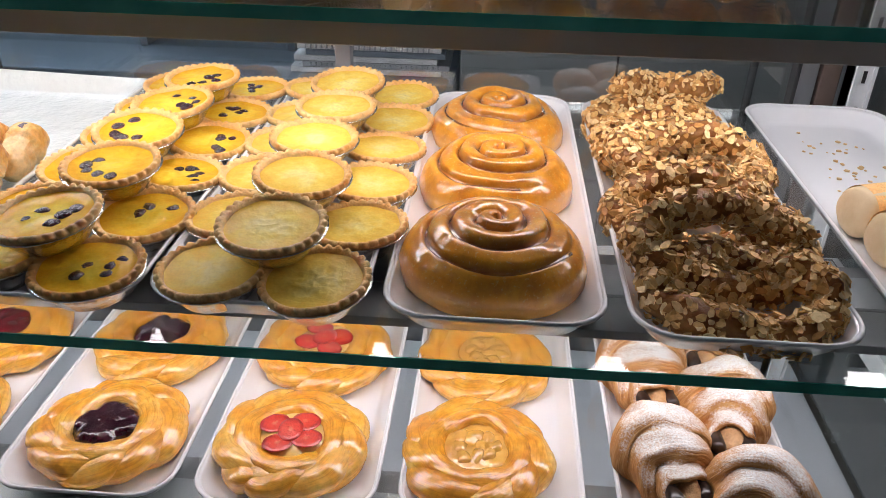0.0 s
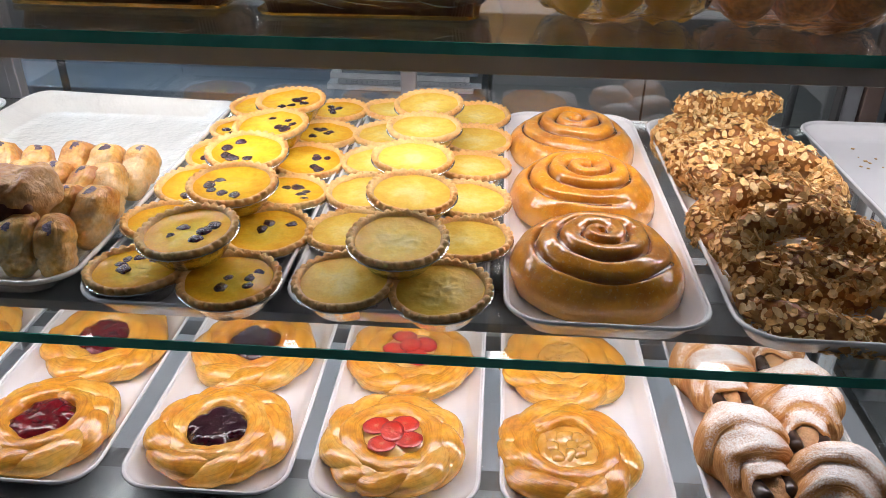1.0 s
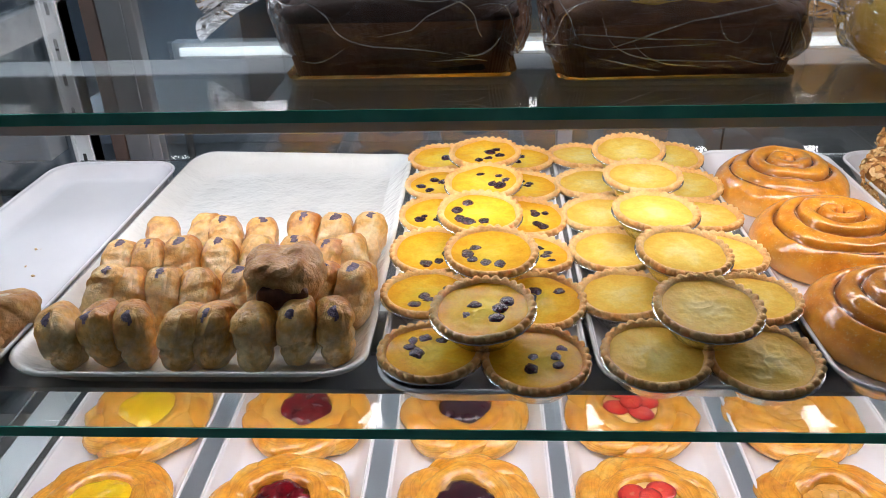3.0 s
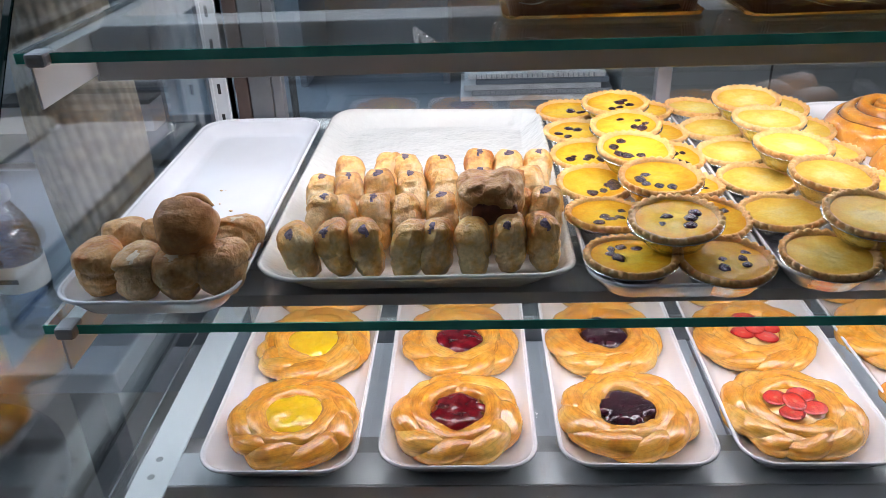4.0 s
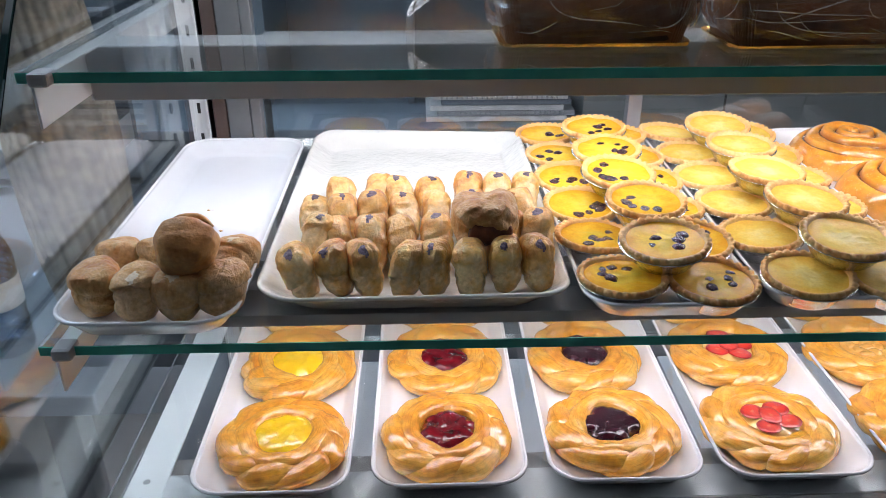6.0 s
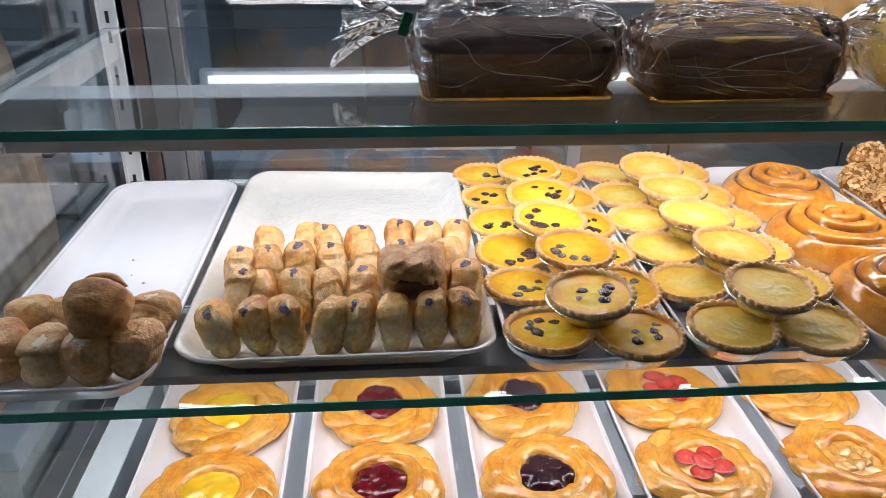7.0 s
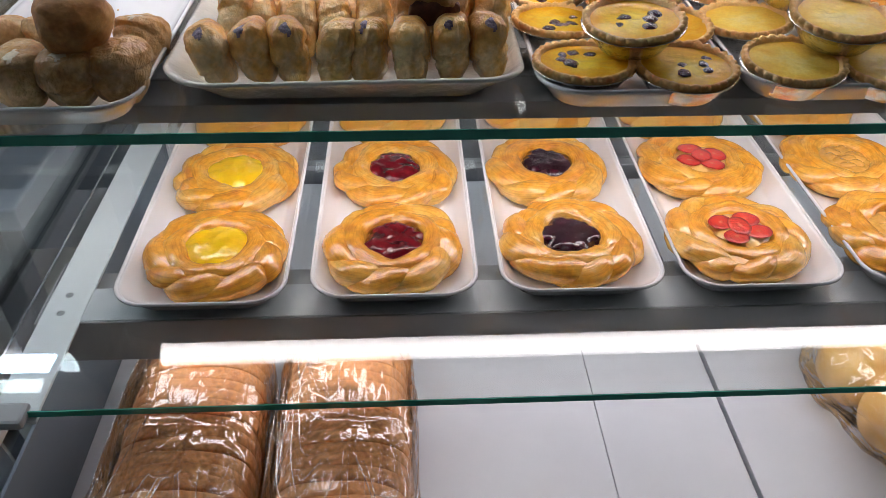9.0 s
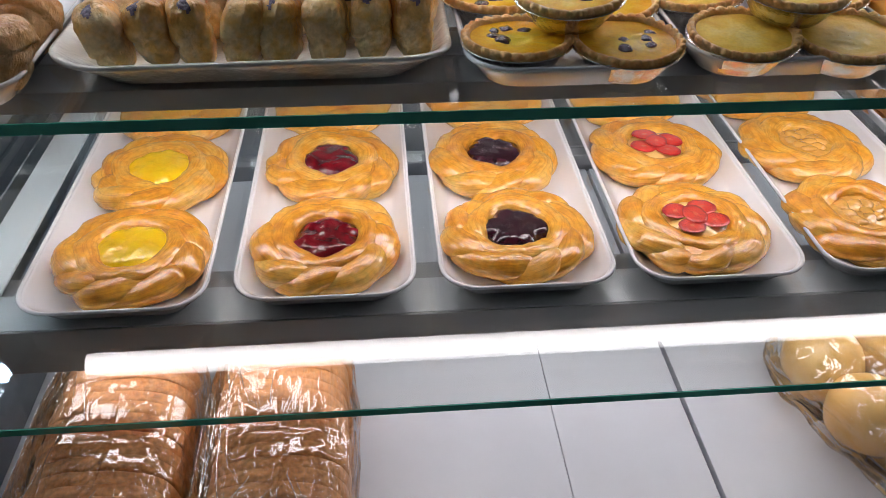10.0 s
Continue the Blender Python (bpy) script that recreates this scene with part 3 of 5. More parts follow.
def end_panel(x, w=0.006):
    """A glass end wall whose front edge bows forward towards its foot."""
    prof = [(0.17, 0.80), (0.21, 0.94), (0.268, 1.10), (0.296, 1.15), (0.327, 1.199), (0.361, 1.252), (0.397, 1.306), (0.442, 1.362), (0.489, 1.418), (0.54, 1.472), (0.60, 1.53), (0.70, 1.60)]
    tail = [(CYB, 1.60), (CYB, 0.80)]
    pts = prof + tail
    n = len(pts)
    V = [(x - w / 2, y, z) for y, z in pts] + [(x + w / 2, y, z) for y, z in pts]
    F = [tuple(range(n)), tuple(range(2 * n - 1, n - 1, -1))] + [(i, i + n, (i + 1) % n + n, (i + 1) % n) for i in range(n)]
    pane = part("end_panel", (V, F), END_GLASS, case, "clear glass end wall", False)
    pane.visible_shadow = False
    path = [(x, y - 0.003, z) for y, z in prof]
    P = [[(x - 0.0032, y + 0.0005, z), (x - 0.0028, y - 0.002, z), (x + 0.0028, y - 0.002, z), (x + 0.0032, y + 0.0005, z)] for _, y, z in path]
    part("edge_strip", surf(P, wrap_v=True), END_EDGE, pane, "dark green polished edge", False)


end_panel(CX0)
end_panel(CX1)
# added sheet, darkens the end glass below the deck
part("side_sheet", box(CX0 + 0.005, CX0 + 0.009, 0.20, CYB - 0.02, Z_BED + 0.001, 0.895, 0.001), DARKGREY, case, "dark grey sheet added inside the glass end wall", False)


def post(x):
    p = part("post", join(box(x, x + 0.004, 0.885, 0.912, Z_BED, 1.62, 0.0006), box(x + 0.0195, x + 0.0235, 0.885, 0.912, Z_BED, 1.62, 0.0006), box(x, x + 0.0235, 0.888, 0.912, Z_BED, 1.62, 0.0006)), WHITE_METAL, case, "white slotted upright", False)
    slot = mesh_of("slot", box(x + 0.0095, x + 0.0135, 0.8866, 0.8876, -0.007, 0.007, 0), BLACK, False)
    for k in range(14):
        part("slot", slot, BLACK, p, "", m=pose(0, 0, 1.03 + 0.042 * k))


post(-0.822)
post(0.407)

# back sliding doors: metal frames, brown seals, clear panes
for a, b, yo, mat in ((-0.816, -0.797, 0.972, BRONZE), (-0.795, -0.762, 0.972, STEEL), (-0.760, -0.745, 0.967, STEEL), (-0.207, -0.186, 0.972, STEEL), (0.374, 0.379, 0.967, BLACK), (0.380, 0.402, 0.972, STEEL), (0.406, 0.430, 0.972, BRONZE)):
    part("door_frame", box(a, b, yo, yo + 0.022, Z_BED, 1.62, 0.0015), mat, case, "", False)
part("door_track", box(CX0, CX1, 0.967, 1.0, 1.61, 1.66), STEEL, case, "", False)
part("door_track", box(CX0, CX1, 0.967, 1.0, Z_BED - 0.016, Z_BED + 0.012), STEEL, case, "", False)
for a, b, yo in ((-0.747, -0.197, 0.980), (-0.197, 0.382, 0.988)):
    dp = part("door_pane", box(a, b, yo, yo + 0.005, Z_BED + 0.012, 1.61, 0), DOOR_GLASS, case, "clear sliding glass door", False)
    dp.visible_shadow = False
part("top_panel", box(CX0, CX1, 0.66, 1.0, 1.665, 1.70), GREY, case, "", False)


def light_rail(y, z, zb):
    """The metal rail under a glass shelf: a front apron and a flange behind it."""
    part("apron", box(-0.803, 0.425, y, y + 0.0025, zb, z - 0.001, 0.0008), GREY, case, "grey metal apron", False)
    part("apron_lip", box(-0.803, 0.425, y + 0.0025, y + 0.010, zb, zb + 0.0016, 0.0004), ALU, case, "", False)
    # added strip behind the flange, covers the tube from above
    part("tube_cover", box(-0.803, 0.425, y + 0.0465, y + 0.082, z - 0.016, z - 0.013, 0.0006), GREY, case, "", False)
    # added plate, keeps the tube's light off the end glass
    part("end_light_stop", box(-0.8055, -0.8035, y, y + 0.085, zb, z - 0.001, 0.0005), GREY, case, "", False)
    part("flange", box(-0.803, 0.425, y + 0.003, y + 0.046, z - 0.0035, z - 0.001, 0.0006), ALU, case, "", False)


def bracket(x, y, z0, z1):
    y += 0.016
    b = part("bracket", join(box(x, x + 0.0022, y, 0.888, z0, z1, 0.0005), box(x, x + 0.014, y + 0.004, 0.888, z1 - 0.002, z1, 0.0005)), WHITE_METAL, case, "white shelf bracket", False)
    part("clip", box(x + 0.003, x + 0.019, y - 0.012, y + 0.008, z1 - 0.0005, z1 + 0.0105, 0.003), GREY, b, "grey plastic clip", False)


light_rail(0.552, 1.388, 1.346)
light_rail(0.474, 1.189, 1.150)
# added plate, blocks light bounced up from the danishes onto the tray undersides
part("bounce_stop", box(-0.803, 0.425, 0.432, 0.4735, 1.1862, 1.188, 0.0005), GREY, case, "", False)
for x in (-0.806, 0.418):
    bracket(x, 0.436, 1.352, 1.3875)
    bracket(x, 0.370, 1.152, 1.1885)

# the deck that carries the danish trays
light_rail(0.411, Z_DECK - 0.006, 0.944)
bolt = mesh_of("bolt", join(lathe([(0.0042, 0), (0.0042, 0.0012), (0.003, 0.0024)], 16), moved(box(-0.003, 0.003, -0.0005, 0.0005, 0.0022, 0.0026, 0), pose(0, 0, 0))), STEEL)
for x in (-0.802, 0.424):
    r = part("side_rail", join(box(x, x + 0.036, 0.305, 0.90, Z_DECK - 0.0095, Z_DECK - 0.0065, 0.0008), box(x, x + 0.002, 0.296, 0.90, Z_DECK - 0.032, Z_DECK - 0.0095, 0.0005)), WHITE_METAL, case, "white side rail", False)
    part("clip", box(x - 0.003, x + 0.03, 0.296, 0.318, Z_DECK - 0.0065, Z_DECK + 0.0025, 0.003), GREY, r, "grey plastic clip", False)
    for y in (0.424, 0.448):
        part("bolt", bolt, STEEL, r, "", m=pose(x + 0.016, y, Z_DECK - 0.0070) @ Matrix.Diagonal((1, 1, 0.28, 1)))
part("fitting", join(lathe([(0.012, 0), (0.014, 0.004), (0.014, 0.016), (0.010, 0.02), (0.010, 0.034)], 14), moved(lathe([(0.006, 0), (0.006, 0.03)], 10), pose(0, 0, 0.02, 0, 70, 0))), WHITE_METAL, case, "white plastic pipe fitting", m=pose(-0.775, 0.50, 0.925))


def glass_shelf(y0, ztop, label, thick=0.008):
    s = thing("glass_shelf", label, "glass shelf", group="glass shelves")
    a, b = -0.815, 0.445
    p = part("pane", box(a, b, y0, 0.884, ztop - thick, ztop, 0), GLASS, s, "clear glass pane", False)
    p.visible_shadow = False
    part("edge", box(a, b, y0 - 0.0012, y0 - 0.0002, ztop - thick, ztop, 0), EDGE, s, "polished green front edge", False)


glass_shelf(0.452, Z_TOP, "clear glass shelf holding wrapped loaf cakes")
glass_shelf(0.384, Z_MID, "clear glass shelf holding trays of tarts and rolls")
glass_shelf(0.310, Z_DECK, "clear glass shelf holding trays of danish pastries", 0.006)


def tube_light(y, z, label):
    t = thing("tube_light", label, "tube light", pose(0, y, z), "tube lights")
    turn = pose(-0.766, 0, 0, 0, 90, 0)
    part("tube", moved(surf([[(0.0115 * math.cos(u), 0.0115 * math.sin(u), x) for u in [radians(-100 + 230 * q / 20) for q in range(21)]] for x in (0.012, 1.143)]), turn), TUBE, t, "glowing white diffuser")
    part("tube_back", moved(surf([[(r * math.cos(u), r * math.sin(u), x) for r, u in [(0.0116, radians(129 + 132 * q / 12)) for q in range(13)] + [(0.0095, radians(261 - 132 * q / 12)) for q in range(13)]] for x in (0.012, 1.143)], wrap_v=True), turn), WHITE_METAL, t, "white metal back of the tube")
    for x in (0.0, 1.143):
        part("end_cap", moved(lathe([(0.0125, x), (0.013, x + 0.002), (0.013, x + 0.0105), (0.012, x + 0.012)], 20), turn), WHITE_METAL, t, "white end cap")
    for x in (-0.5, 0.0, 0.25):
        part("holder", box(x - 0.006, x + 0.006, -0.004, 0.004, 0.0122, 0.0165, 0.0005), WHITE_METAL, t, "", False)


tube_light(0.591, 1.3590, "white tube light under the upper glass shelf")
tube_light(0.526, 1.1600, "white tube light under the middle glass shelf")
tube_light(0.463, 0.9610, "white tube light under the danish deck")
tube_light(0.70, 1.6475, "white tube light under the case top")

# ---- trays ----


def tray_geo(w, d, h=0.021, r=0.032, wall=0.017):
    """The basin of a tray and the rolled rim that runs round it."""
    R = [ring(w - 2 * wall, d - 2 * wall, r * 0.7, 0.0), ring(w - 2 * wall + 0.004, d - 2 * wall + 0.004, r * 0.72, 0.0008), ring(w - 0.010, d - 0.010, r * 0.9, h * 0.7), ring(w - 0.0045, d - 0.0045, r, h - 0.0030), ring(w - 0.0065, d - 0.0065, r * 0.96, h - 0.0012), ring(w - 0.010, d - 0.010, r * 0.9, h - 0.004), ring(w - 2 * wall + 0.004, d - 2 * wall + 0.004, r * 0.74, 0.0062), ring(w - 2 * wall - 0.004, d - 2 * wall - 0.004, r * 0.68, 0.0046), ring(w - 2 * wall - 0.02, d - 2 * wall - 0.02, r * 0.5, 0.0042)]
    rim = [ring(w - 0.0040, d - 0.0040, r, h - 0.0030), ring(w - 0.0004, d - 0.0004, r, h - 0.0026), ring(w, d, r, h - 0.0012), ring(w - 0.0014, d - 0.0014, r, h), ring(w - 0.0050, d - 0.0050, r * 0.97, h - 0.0002), ring(w - 0.0066, d - 0.0066, r * 0.96, h - 0.0014)]
    return loft(R), loft(rim, False, False)


def tray_meshes(w, d):
    basin, rim = tray_geo(w, d)
    return mesh_of("basin", basin, TRAY), mesh_of("rim", rim, TRAY)


TRAY_A = tray_meshes(0.150, 0.444)
TRAY_B = tray_meshes(0.152, 0.440)
TRAY_DEPTH = 0.0042


def tray(x, y, z, label, meshes=TRAY_A, turn=0.0):
    t = thing("serving_tray", label, "tray", pose(x, y, z, 0, 0, turn), "white serving trays")
    part("basin", meshes[0], TRAY, t)
    part("rim", meshes[1], TRAY, t, "smooth rolled white rim")


TY = 0.622
tray(-0.735, 0.605, Z_MID, "long white melamine tray holding a few brown buns")
tray(-0.306, TY - 0.002, Z_MID, "long white melamine tray of blueberry custard tarts")
tray(-0.152, TY + 0.004, Z_MID, "long white melamine tray of plain custard tarts")
tray(0.008, TY, Z_MID, "long white melamine tray of three cinnamon rolls")
tray(0.170, TY - 0.006, Z_MID, "long white melamine tray of almond pastries")
tray(0.348, TY + 0.005, Z_MID, "long white melamine tray, nearly empty, with crumbs")
DECK_X = (-0.661, -0.490, -0.319, -0.152, 0.016, 0.193)
for x, what in zip(DECK_X, ("lemon", "cherry", "blueberry", "strawberry", "apple", "chocolate croissant")):
    tray(x, 0.632 + {"lemon": -0.007, "cherry": -0.002}.get(what, 0.0), Z_DECK, "long white melamine tray of %s pastries" % what, TRAY_B)


def scroll_tray():
    """A square ceramic plate with a wide embossed rim and a wavy edge."""
    w, d, r = 0.264, 0.432, 0.03

    def wavy(pts, amp, lift):
        out = []
        for x, y, z in pts:
            a = math.atan2(y / d, x / w)
            k = math.sin(a * 12) * amp
            out.append((x * (1 + k), y * (1 + k), z + lift * abs(math.sin(a * 2)) ** 6 + 0.2 * k))
        return out
    R = [ring(w - 0.048, d - 0.044, r, 0, 12), ring(w - 0.044, d - 0.040, r, 0.001, 12), wavy(ring(w - 0.012, d - 0.012, r, 0.014, 12), 0.008, 0.003), wavy(ring(w, d, r, 0.0175, 12), 0.01, 0.004), wavy(ring(w, d, r, 0.0195, 12), 0.01, 0.004), wavy(ring(w - 0.006, d - 0.006, r, 0.020, 12), 0.01, 0.004), wavy(ring(w - 0.014, d - 0.014, r, 0.0165, 12), 0.008, 0.003), ring(w - 0.046, d - 0.040, r * 0.9, 0.007, 12), ring(w - 0.054, d - 0.048, r * 0.8, 0.0055, 12), ring(w - 0.08, d - 0.08, r * 0.7, 0.005, 12)]
    return tagged(part("ceramic_plate", loft(R), CERAMIC, m=pose(-0.519, 0.628, Z_MID)), "rectangular cream ceramic plate with an embossed wavy rim", "plate")


scroll_tray()

# ---- tarts ----


def crimp(n):
    weight = {3: 1.0, 4: 1.0, 5: 0.85, 6: 0.6, 7: 0.25}

    def fn(k, a, r, z):
        if k in weight:
            f = abs(math.sin(a * n / 2 + k * 0.22)) ** 0.7
            r += (0.0031 * f - 0.0019) * weight[k]
            z += (0.0026 * f - 0.0014) * weight[k]
        return r, z
    return fn


TART_CRUST = [mesh_of("crust", rough(lathe([(0.0255, 0.0012), (0.031, 0.010), (0.0355, 0.0175), (0.0392, 0.0198), (0.0402, 0.0224), (0.0392, 0.0246), (0.0374, 0.0252), (0.0354, 0.0242), (0.0340, 0.0216), (0.0334, 0.0188)], 210, crimp(30), False), 0.0009, 55, k), CRUST) for k in range(3)]
TART_FOIL = mesh_of("foil_cup", lathe([(0.0245, 0.0), (0.0262, 0.0006), (0.032, 0.0095), (0.0372, 0.0178), (0.0410, 0.0188), (0.0413, 0.0196), (0.037, 0.0186)], 90, lambda k, a, r, z: (r + (0.0005 * math.sin(a * 30) if 1 < k < 5 else 0), z), False), FOIL)


def custard_geo(seed):
    P = []
    for k in range(20):
        r = 0.0346 * (1 - k / 19) + 0.0002
        row = []
        for j in range(64):
            a = 2 * math.pi * j / 64
            q = Vector((r * math.cos(a) * 55, r * math.sin(a) * 55, seed * 4.7))
            fold = (1 - abs(noise.noise(q * 1.7))) ** 4
            row.append((r * math.cos(a), r * math.sin(a), 0.0204 + 0.0014 * (r / 0.034) ** 5 + 0.0014 * noise.noise(q) + 0.0009 * fold * (1 - (r / 0.034) ** 2)))
        P.append(row)
    return surf(P, wrap_v=True)


CUSTARDS = [mesh_of("custard", custard_geo(k), CUSTARD) for k in range(3)]
CUSTARDS_PLAIN = [mesh_of("custard", custard_geo(k + 5), CUSTARD_PLAIN) for k in range(3)]
BERRIES = [mesh_of("blueberry", rough(rough(moved(blob(0.0060, 0.0050, 32, 12, k, 0.2), Matrix.Diagonal((1.12, 0.86, 1, 1))), 0.0008, 230, k), 0.0004, 600, k), BERRY) for k in range(4)]
rnd = random.Random(4)


def tart(x, y, z, berries, tilt=(0, 0), spots=None):
    label = "blueberry custard tart in a foil cup" if berries else "plain yellow custard tart in a foil cup"
    spin = rnd.uniform(0, 360)
    t = thing("blueberry_tart" if berries else "custard_tart", label, "tart", pose(x, y, z, tilt[0], tilt[1], 0) @ Matrix.Scale(0.94, 4), "blueberry tarts" if berries else "custard tarts")
    k = rnd.randrange(3)
    turn = pose(0, 0, 0, 0, 0, spin)
    part("foil_cup", TART_FOIL, FOIL, t, "silver foil cup", m=turn)
    part("crust", TART_CRUST[k], CRUST, t, "crimped golden crust", m=turn)
    part("custard", (CUSTARDS if berries else CUSTARDS_PLAIN)[k], CUSTARD, t, "glossy yellow custard", m=turn)
    if berries:
        a0 = rnd.uniform(0, 6.28)
        some = [(rnd.uniform(0.004, 0.024), a0 + rnd.gauss(0, 0.9)) for _ in range(rnd.choice((4, 5, 6)))]
        for bx, by in spots or [(r * math.cos(a), r * math.sin(a)) for r, a in some]:
            part("blueberry", BERRIES[rnd.randrange(4)], BERRY, t, "", m=pose(bx, by, 0.0200, 0, 0, rnd.uniform(0, 360)) @ Matrix.Diagonal((1, 1, 0.6, 1)) @ Matrix.Scale(rnd.uniform(0.75, 1.15), 4))


ZT = Z_MID + TRAY_DEPTH
FRONT_SPOTS = {-1: ((-0.015, 0.016), (-0.006, 0.019), (0.008, 0.016), (-0.011, -0.001), (-0.017, 0.007)), 1: ((0.020, 0.013), (0.015, 0.004), (-0.002, 0.003), (0.016, -0.006), (-0.004, -0.010))}
TOP_SPOTS = (
    ((-0.006, 0.007), (-0.013, -0.006), (0.010, -0.011), (0.019, 0.009), (0.013, 0.001)),
    ((-0.014, 0.007), (-0.021, -0.002), (-0.016, -0.011), (-0.005, -0.016), (0.007, -0.018)),
    ((-0.012, 0.020), (-0.022, 0.006), (-0.019, -0.009), (-0.011, -0.014), (0.004, -0.013)),
    ((-0.003, 0.019), (0.016, 0.013), (0.017, -0.008), (0.009, -0.003), (0.023, 0.003)),
    ((0.013, 0.010), (-0.007, -0.018), (0.004, -0.013), (0.017, -0.006), (0.006, 0.004)),
)
for k, y in enumerate((0.434, 0.513, 0.588, 0.664, 0.738, 0.815)):
    for s in (-1, 1):
        j = rnd.uniform(-0.003, 0.003)
        tart((-0.305 if k == 0 else -0.307) + s * (0.0365 if k == 0 else 0.0435) + j, y + s * -0.004, ZT, True, (rnd.uniform(-3, 5), rnd.uniform(-4, 4)), FRONT_SPOTS[s] if k == 0 else None)
        tart((-0.147 if k == 0 else -0.145) + s * (0.0360 if k == 0 else 0.0475) + j, y + s * -0.003, ZT, False, (rnd.uniform(-3, 5), rnd.uniform(-4, 4)))
for k, (xa, ya, xb, yb) in enumerate(((-0.305, 0.456, -0.147, 0.459), (-0.299, 0.543, -0.146, 0.541), (-0.309, 0.617, -0.153, 0.616), (-0.304, 0.688, -0.149, 0.697), (-0.303, 0.766, -0.150, 0.771))):
    tart(xa, ya, ZT + 0.0255, True, (rnd.uniform(1, 6), rnd.uniform(-4, 2)), TOP_SPOTS[k])
    tart(xb, yb, ZT + 0.0255, False, (rnd.uniform(1, 6), rnd.uniform(-3, 3)))

# ---- cinnamon rolls ----


PITCH = 0.0172


def roll_height(r, a, R, seed):
    ph = (r / PITCH - a / (2 * math.pi)) % 1.0
    groove = math.exp(-((min(ph, 1 - ph)) / 0.10) ** 2)
    ridge = 1 - abs(2 * ph - 1) ** 2.2
    fr = min(1.0, r / R)
    inner = 1 / (1 + math.exp((fr - 0.60) * 16))
    dome = 0.0300 + 0.0110 * inner + 0.003 * math.cos(fr * 1.5)
    edge = math.sqrt(max(0.0, 1 - max(0.0, (fr - 0.70) / 0.30) ** 2.6))
    soft = min(1.0, max(0.0, (0.84 - fr) / 0.10))
    return dome * (0.10 + 0.90 * edge) - soft * (0.0040 * groove - 0.0030 * ridge - 0.0040 * (ph - 0.5) * (1 - groove)), groove * soft


def cinnamon_roll(x, y, spin, seed, R=0.0695):
    P, seam = [], []
    rings, n = 72, 120
    for k in range(rings):
        f = 1 - k / (rings - 1)
        row = []
        for j in range(n):
            a = 2 * math.pi * j / n
            w = 1 + 0.05 * noise.noise(Vector((math.cos(a), math.sin(a), seed * 3.3)))
            r = R * w * f
            z, s = roll_height(r, a, R * w, seed)
            row.append((r * math.cos(a), r * math.sin(a), max(0.004, z)))
            seam.append(s)
        P.append(row)
    P.insert(0, [(x_ * 0.93, y_ * 0.93, 0.0) for x_, y_, z_ in P[0]])
    me = mesh_of("dough", rough(rough(surf(P, wrap_v=True), 0.0018, 30, seed, 0.0), 0.0004, 110, seed, 0.0), CINNAMON)
    at = me.attributes.new("seam", "FLOAT", "POINT")
    at.data.foreach_set("value", [0.0] * n + seam)
    t = thing("cinnamon_roll", "large glazed cinnamon roll with a sticky brown spiral", "cinnamon roll", pose(x, y, ZT, 0, 0, spin), "cinnamon rolls")
    part("dough", me, CINNAMON, t, "shiny golden brown dough")
    path, rad = [], []
    for i in range(150):
        a = 2 * math.pi * (0.35 + 2.9 * i / 149)
        r = PITCH * a / (2 * math.pi)
        z, s = roll_height(r, a % (2 * math.pi), R, seed)
        path.append((r * math.cos(a), r * math.sin(a), z - 0.0002))
        rad.append(0.0024 * max(0.1, 0.6 + 0.9 * noise.noise(Vector((i * 0.11, seed, 0)))) + 0.0003)
    part("cinnamon_filling", rough(rope(path, rad, 8, 0, 0), 0.0018, 30, seed), SYRUP, t, "sticky dark cinnamon filling")


for k, (y, spin) in enumerate(((0.487, 250), (0.619, 200), (0.747, 150))):
    cinnamon_roll(0.006, y, spin, k)

# ---- almond pastries ----


def flakes(geo, count, seed, size=(0.0027, 0.0058)):
    """Thin curved almond slices strewn over a surface."""
    rg = random.Random(seed)
    V, F = np.array(geo[0]), geo[1]
    out = []
    for _ in range(count):
        f = F[rg.randrange(len(F))]
        c = V[list(f)].mean(0)
        nrm = Vector(np.cross(V[f[1]] - V[f[0]], V[f[2]] - V[f[1]]))
        if nrm.length < 1e-10 or len(f) > 4:
            continue
        out_n = nrm.normalized()
        nrm = (out_n + Vector((rg.uniform(-0.55, 0.55), rg.uniform(-0.55, 0.55), rg.uniform(-0.4, 0.5)))).normalized()
        s = rg.uniform(*size)
        m = Matrix.Translation(Vector(c) + out_n * rg.uniform(0.0008, 0.0032)) @ nrm.to_track_quat("Z", "Y").to_matrix().to_4x4() @ pose(0, 0, 0, 0, 0, rg.uniform(0, 360))
        cut, thin = rg.random(), rg.uniform(0.45, 0.85)
        pts = []
        for q in range(7):
            a = 2 * math.pi * (q + rg.uniform(-0.3, 0.3)) / 7
            x, y = s * math.cos(a) * rg.uniform(0.8, 1.05), thin * s * math.sin(a) * rg.uniform(0.8, 1.05)
            if cut < 0.6 and x > (cut - 0.3) * s:
                x = (cut - 0.3) * s + 0.1 * y
            pts.append((x, y, 0.0012 * (x * x + y * y) / (s * s)))
        top = [(x, y, z + 0.0007) for x, y, z in pts]
        out.append(moved((pts + top, [tuple(range(6, -1, -1)), tuple(range(7, 14))] + [(q, (q + 1) % 7, (q + 1) % 7 + 7, q + 7) for q in range(7)]), m))
    return join(*out)


